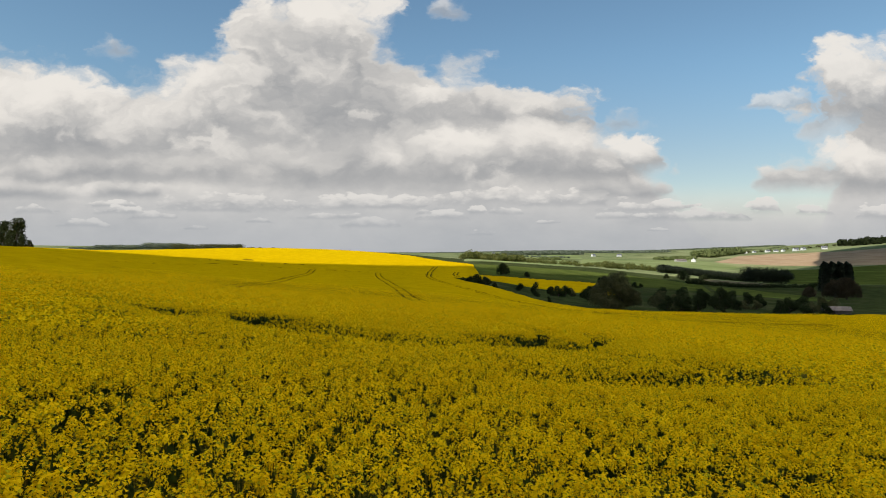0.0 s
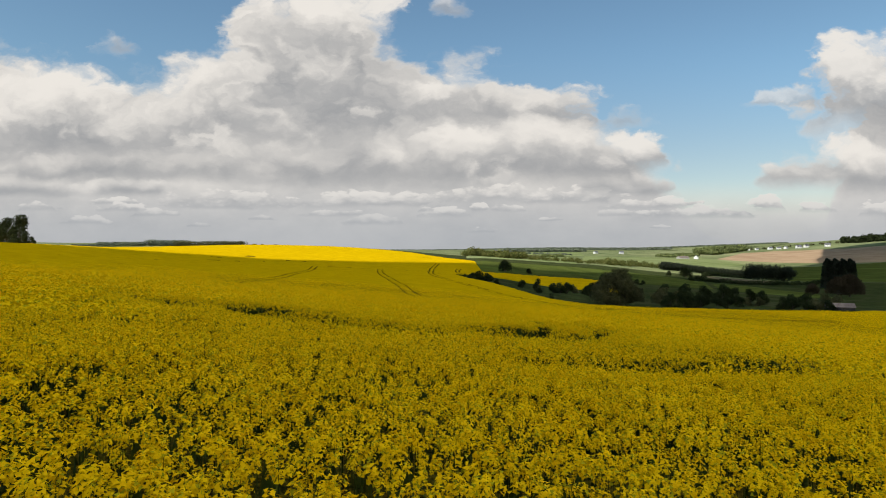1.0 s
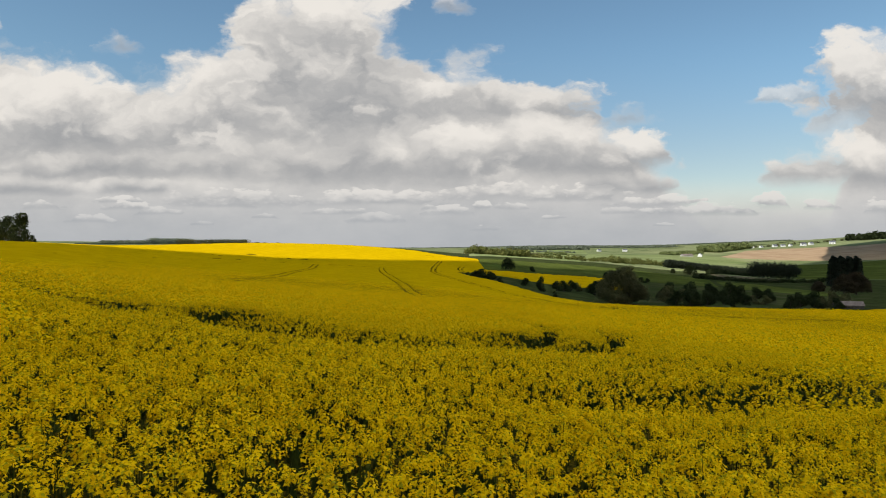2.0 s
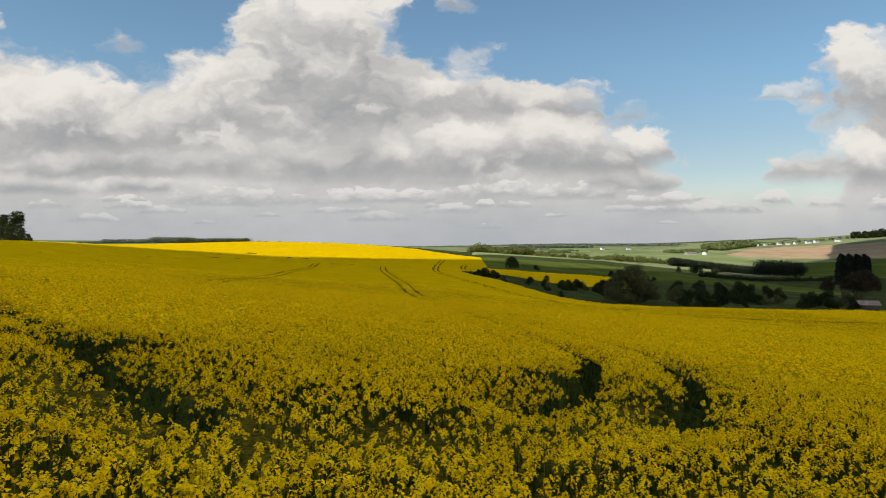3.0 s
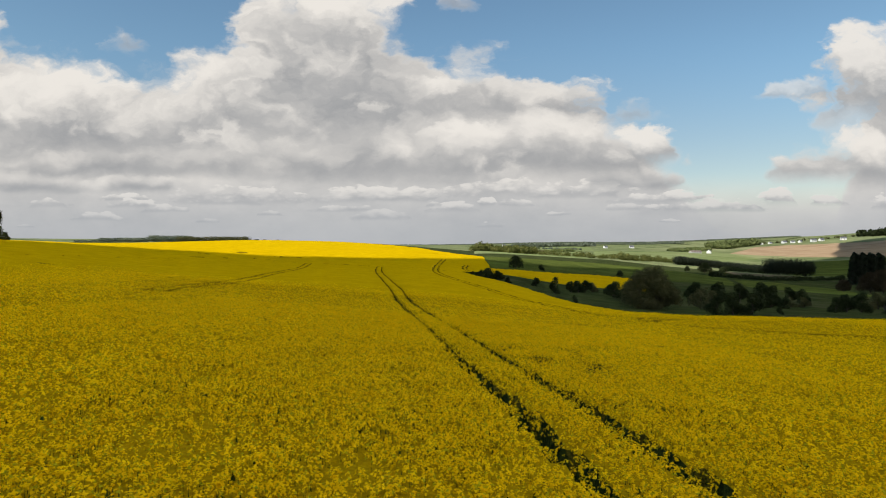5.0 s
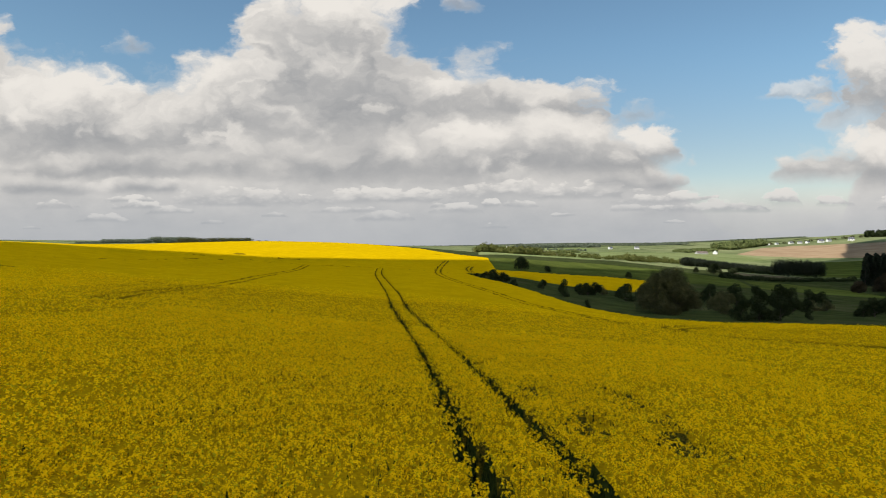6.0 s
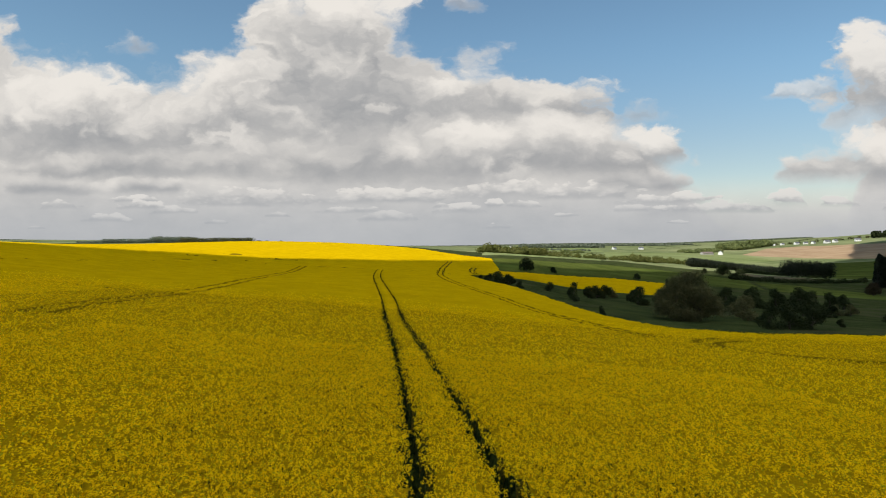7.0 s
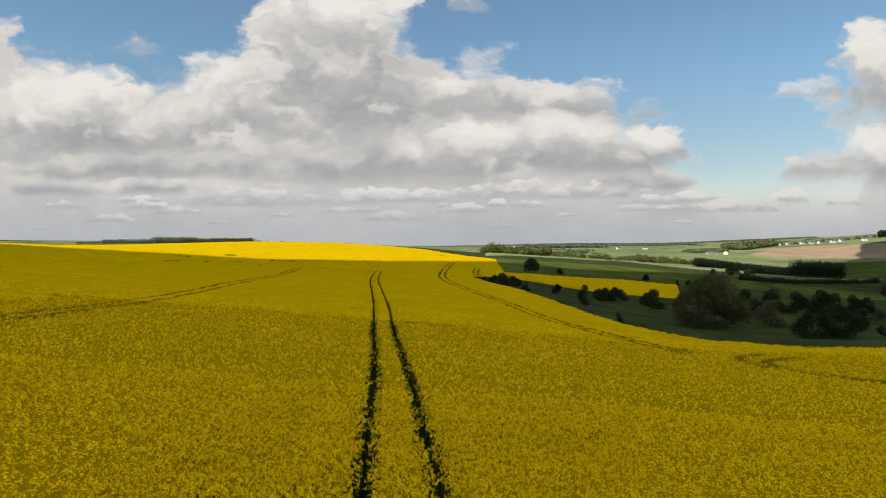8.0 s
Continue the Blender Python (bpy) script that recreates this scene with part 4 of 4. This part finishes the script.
place_all(thicket, [spot(61, 141, 100, 0.68), spot(65.6, 142, 200, 0.66), spot(57.2, 140.5, 300, 0.60), spot(76, 150, 40, 0.24), spot(123, 190, 10, 0.85), spot(125.2, 182, 140, 0.55), spot(116, 186, 140, 0.75), spot(111.5, 184, 220, 0.62), spot(97, 222, 60, 1.0), spot(105, 224, 180, 0.95),
                    spot(113, 226, 250, 1.05), spot(88, 222, 330, 0.95), spot(120, 230, 30, 0.9), spot(128, 233, 170, 0.85), spot(136, 238, 80, 0.75), spot(80, 200, 210, 0.7), spot(72, 205, 300, 0.66)], "blackthorn thickets")
olive = broad_tree("bush", 7.0, 7.5, LEAF_OLIVE, 15, "loose grey-green sallow bush on the valley floor", "bush", 13, 0.04, 0.22, 8.5)
place_all(olive, [spot(65, 165, 0, 0.84), spot(58.5, 243, 90, 0.58), spot(112, 206, 30, 0.5), spot(117, 207, 160, 0.55), spot(146, 214, 150, 0.9), spot(155, 220, 20, 0.8), spot(86, 205, 230, 0.7), spot(137, 206, 80, 0.62)], "sallow bushes")
lone = broad_tree("tree", 7.0, 8.5, LEAF_DARK, 16, "round dark tree alone on a green meadow", "tree", 12, 0.15, 0.28, 6.0)
place_all(lone, [spot(40, 331, 0), spot(223, 511, 90, 1.3), spot(205, 505, 200, 0.62), spot(229, 505, 10, 0.45), spot(238, 520, 80, 0.5), spot(101, 348, 30, 0.5), spot(402, 610, 10, 0.5), spot(416, 622, 100, 0.62)], "single meadow trees")


def hedge(name, line, height, width, mat, seed, label, category, step=5.0, leaf=0.5, sprays=60, wide=0.0, low=0.45):
    """A far row or wood of many crowns, grown together."""
    rng = np.random.default_rng(seed)
    sprays, leaf = int(sprays * 1.15), leaf * 0.82
    p = resample(line, step)
    if wide:
        rows = max(1, int(wide / step))
        p = np.concatenate([p + np.array([0, step * k]) + rng.normal(0, step * 0.25, p.shape) for k in range(rows)])
    out = []
    for x, y in p:
        z = float(land_height(x, y))
        h, w = height * rng.uniform(0.88 if mat is NEEDLES else low, 1.08), width * rng.uniform(0.6, 1.2)
        d = rng.normal(0, 1, (sprays, 3))
        d /= np.linalg.norm(d, axis=1)[:, None]
        u = rng.uniform(0.6, 1.0, sprays)[:, None]
        q = d * u
        q[:, 2] = q[:, 2] * 0.5 + 0.5
        c = np.stack([x + q[:, 0] * w / 2, y + q[:, 1] * w / 2, z + q[:, 2] * h], 1)
        e = np.cross(d + rng.normal(0, 0.5, d.shape), rng.normal(0, 1, d.shape))
        e /= np.linalg.norm(e, axis=1)[:, None]
        g = np.cross(d, e)
        s_ = (leaf * rng.uniform(0.6, 1.3, sprays))[:, None]
        out.append(np.stack([c - e * s_, c - g * s_ * 0.7, c + e * s_, c + g * s_ * 0.7], 1).reshape(-1, 3))
    v = np.concatenate(out)
    ob = mesh_object(name, v, np.arange(len(v)).reshape(-1, 4), [mat])
    return tagged(ob, label, category, kind="stuff")


hedge("hedge", [(200, 450), (268, 512), (334, 560), (400, 600)], 5.0, 7.0, LEAF_DARK, 31, "dark hedge along a meadow track", "hedge", 4.0, 0.8, 70)
hedge("hedge", [(300, 640), (384, 774), (470, 860)], 6.0, 9.0, LEAF_DARK, 32, "dark overgrown hedge between fields", "hedge", 5.0, 1.2, 60)
hedge("spruce_wood", [(338, 850), (395, 905), (478, 945), (610, 972)], 13.0, 8.0, NEEDLES, 33, "long dark belt of spruce trees", "wood", 3.5, 1.1, 80, 16.0)
hedge("spruce_wood", [(361, 652), (385, 654), (408, 657)], 19.5, 7.0, NEEDLES, 34, "compact dark spruce plantation", "wood", 3.0, 0.9, 90, 22.0)
hedge("woodland", [(30, 520), (60, 560), (90, 590)], 9.0, 13.0, LEAF_LIGHT, 35, "sunlit olive copse in spring leaf", "wood", 7.0, 1.5, 80, 21.0)
hedge("woodland", [(95, 640), (150, 680), (230, 740)], 8.0, 12.0, LEAF_LIGHT, 36, "sunlit row of trees in spring leaf", "wood", 9.0, 1.2, 70, 18.0)
hedge("woodland", [(230, 760), (330, 900), (430, 1000)], 11.0, 12.0, LEAF_LIGHT, 37, "thin bare-topped row of trees along the valley", "wood", 10.0, 1.4, 70, 20.0)
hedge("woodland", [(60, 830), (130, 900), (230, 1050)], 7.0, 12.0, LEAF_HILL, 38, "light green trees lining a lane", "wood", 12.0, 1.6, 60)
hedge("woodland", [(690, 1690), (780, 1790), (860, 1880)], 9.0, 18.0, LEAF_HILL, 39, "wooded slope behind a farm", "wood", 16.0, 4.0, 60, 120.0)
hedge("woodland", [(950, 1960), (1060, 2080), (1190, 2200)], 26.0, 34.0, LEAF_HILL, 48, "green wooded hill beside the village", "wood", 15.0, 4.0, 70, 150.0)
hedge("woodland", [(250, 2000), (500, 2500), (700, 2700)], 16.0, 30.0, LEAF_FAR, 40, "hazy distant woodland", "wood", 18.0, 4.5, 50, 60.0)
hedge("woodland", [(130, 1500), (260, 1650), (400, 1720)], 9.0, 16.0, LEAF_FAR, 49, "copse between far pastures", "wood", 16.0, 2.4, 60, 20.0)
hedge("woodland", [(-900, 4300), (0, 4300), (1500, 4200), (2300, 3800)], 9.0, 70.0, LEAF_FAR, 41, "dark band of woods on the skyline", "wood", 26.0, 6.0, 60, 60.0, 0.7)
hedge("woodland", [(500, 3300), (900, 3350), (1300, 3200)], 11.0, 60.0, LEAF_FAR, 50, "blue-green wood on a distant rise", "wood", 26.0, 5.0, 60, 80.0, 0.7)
hedge("woodland", [(1180, 2300), (1330, 2230), (1420, 2060), (1480, 1950)], 10.0, 18.0, LEAF_OLIVE, 42, "garden trees on the ridge behind a village", "wood", 20.0, 2.6, 50, 20.0)
hedge("woodland", [(1420, 1900), (1600, 1800), (2000, 1650)], 26.0, 28.0, LEAF_DARK, 43, "dark forested hilltop", "wood", 18.0, 4.5, 60, 140.0)
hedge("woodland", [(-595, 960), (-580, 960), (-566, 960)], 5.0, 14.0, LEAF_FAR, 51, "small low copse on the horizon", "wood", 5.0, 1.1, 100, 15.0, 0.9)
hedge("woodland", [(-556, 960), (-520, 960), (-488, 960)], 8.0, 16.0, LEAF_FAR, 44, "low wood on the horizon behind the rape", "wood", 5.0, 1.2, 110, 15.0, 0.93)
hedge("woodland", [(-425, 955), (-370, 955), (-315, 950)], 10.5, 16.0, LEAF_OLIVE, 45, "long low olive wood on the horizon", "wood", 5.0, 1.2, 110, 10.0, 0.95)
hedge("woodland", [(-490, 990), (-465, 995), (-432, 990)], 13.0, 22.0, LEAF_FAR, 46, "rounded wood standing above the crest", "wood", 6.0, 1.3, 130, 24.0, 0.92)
hedge("hedge", [(-270, 700), (-220, 690), (-190, 690)], 4.0, 9.0, LEAF_DARK, 47, "dark hedge behind the sunlit crest", "hedge", 4.0, 1.2, 80)

# spruces across the valley and trees at the upper rim of the field
spruce = conifer("spruce", 29.0, 9.5, 21, "tall dark spruce in a close group")
place_all(spruce, [spot(353.0 + 1.75 * k + (k * 7 % 5) * 2.8, 519 + (k * 7 % 5) * 4, 50 * k, 0.88 + 0.035 * ((k * 3) % 4)) for k in range(16)], "spruces above the valley")
rim_tree = broad_tree("tree", 17.5, 10.0, LEAF_DARK, 22, "dark tree standing at the upper rim of the rape field", "tree", 12, 0.03, 0.42, 3.6)
place_all(rim_tree, [spot(-191.5, 268, 0, 1.02, 0.5), spot(-198, 270, 80, 0.92, 0.5), spot(-205, 272, 160, 0.9, 0.5), spot(-213, 275, 240, 1.0, 0.5), spot(-222, 276, 20, 0.95, 0.5), spot(-186.5, 266, 120, 0.5, 0.3), spot(-183, 265, 200, 0.33, 0.2)], "trees at the upper rim")


# ---------------------------------------------------------------- buildings
def box(bm, x0, x1, y0, y1, z0, z1):
    v = [bm.verts.new((x, y, z)) for z in (z0, z1) for x, y in ((x0, y0), (x1, y0), (x1, y1), (x0, y1))]
    for f in ((3, 2, 1, 0), (4, 5, 6, 7), (0, 1, 5, 4), (1, 2, 6, 5), (2, 3, 7, 6), (3, 0, 4, 7)):
        bm.faces.new([v[i] for i in f])


def gabled(bm, length, depth, eaves, ridge):
    """Walls with gable ends."""
    l, d = length / 2, depth / 2
    v = [bm.verts.new(p) for p in ((-l, -d, 0), (l, -d, 0), (l, d, 0), (-l, d, 0), (-l, -d, eaves), (l, -d, eaves), (l, d, eaves), (-l, d, eaves), (-l, 0, ridge), (l, 0, ridge))]
    for f in ((0, 1, 5, 4), (2, 3, 7, 6), (1, 2, 6, 9, 5), (3, 0, 4, 8, 7), (3, 2, 1, 0)):
        bm.faces.new([v[i] for i in f])


def roof_slab(bm, length, depth, eaves, ridge, over, thick, side):
    l, d = length / 2 + over, depth / 2 + over
    drop = over * (ridge - eaves) / (depth / 2)
    low, high = [], []
    for lift in (0.0, thick):
        low.append([bm.verts.new((x, side * d, eaves - drop + lift)) for x in (-l, l)])
        high.append([bm.verts.new((x, 0, ridge + lift)) for x in (-l, l)])
    a, b, c, e = low[0], high[0], low[1], high[1]
    for f in ((a[0], a[1], b[1], b[0]), (c[0], c[1], e[1], e[0]), (a[0], a[1], c[1], c[0]), (a[0], b[0], e[0], c[0]), (a[1], b[1], e[1], c[1]), (b[0], b[1], e[1], e[0])):
        bm.faces.new(f)


def house(name, length, depth, eaves, ridge, wall, roof, m, label, windows=4, category="house"):
    ob = tagged(new(name), label, category)
    bm = bmesh.new()
    gabled(bm, length, depth, eaves, ridge)
    part("wall", bm, wall, ob)
    for side in (-1, 1):
        bm = bmesh.new()
        roof_slab(bm, length, depth, eaves, ridge, 0.4, 0.2, side)
        part("roof", bm, roof, ob)
    for k in range(windows):
        for level in ((1.0,) if eaves < 4.5 else (1.0, 3.8)):
            x = -length / 2 + length * (k + 0.5) / windows
            bm = bmesh.new()
            box(bm, x - 0.6, x + 0.6, -depth / 2 - 0.05, -depth / 2 + 0.05, level, level + 1.4)
            part("window", bm, GLASS, ob)
    if windows:
        bm = bmesh.new()
        box(bm, length * 0.2, length * 0.2 + 0.8, -0.4, 0.4, ridge - 0.6, ridge + 1.1)
        part("chimney", bm, WALL_GREY, ob)
    ob.matrix_basis = m
    return ob


farm = house("farmhouse", 17, 11, 6.0, 11.0, WALL_WHITE, ROOF_SLATE, spot(722, 1590, 60), "white farmhouse with a slate roof in a pasture", 4)
house("barn", 34, 12, 4.2, 8.0, WALL_GREY, ROOF_TILE, spot(672, 1560, 20), "long low grey barn beside the farm", 0, "barn")
cottage = house("house", 15, 10, 5.6, 10.0, WALL_WHITE, ROOF_SLATE, spot(1245, 2221, 20, 0.85), "white village house with slate roof on the ridge", 4)
tagged(cottage, group="village houses")
for x, y, turn, scale in ((1256, 2150, 10, 0.9), (1258, 2100, -10, 0.8), (1262, 2063, 30, 0.8), (1264, 1993, 0, 1.0), (1290, 1992, 15, 0.9), (1307, 1908, -20, 0.95), (1215, 2225, 70, 0.8), (1180, 2230, 40, 0.7), (640, 2300, 30, 0.9), (760, 2350, 0, 1.0), (250, 2400, 20, 0.7)):
    copy_thing(cottage, spot(x, y, turn, scale * 1.35))


def shed(m):
    """A low field shed with a worn sheet roof."""
    ob = tagged(new("shed"), "small low shed with a faded pinkish-grey roof", "shed")
    bm = bmesh.new()
    box(bm, -5.0, 5.0, 1.8, 2.0, 0, 2.6)
    box(bm, -5.0, -4.8, -2.0, 1.8, 0, 2.5)
    box(bm, 4.8, 5.0, -2.0, 1.8, 0, 2.5)
    box(bm, -1.0, 4.8, -2.0, -1.85, 0, 2.4)
    part("wall", bm, BOARDS, ob)
    for k in range(4):
        bm = bmesh.new()
        box(bm, -4.8 + 1.25 * k, -4.62 + 1.25 * k, -2.1, -1.92, -0.2, 2.4)
        part("post", bm, BOARDS, ob)
    for side in (-1, 1):
        bm = bmesh.new()
        roof_slab(bm, 10.0, 4.0, 2.5, 3.9, 0.4, 0.08, side)
        part("roof", bm, ROOF_TILE, ob)
    ob.matrix_basis = m


shed(spot(130, 184, -18, 0.74))
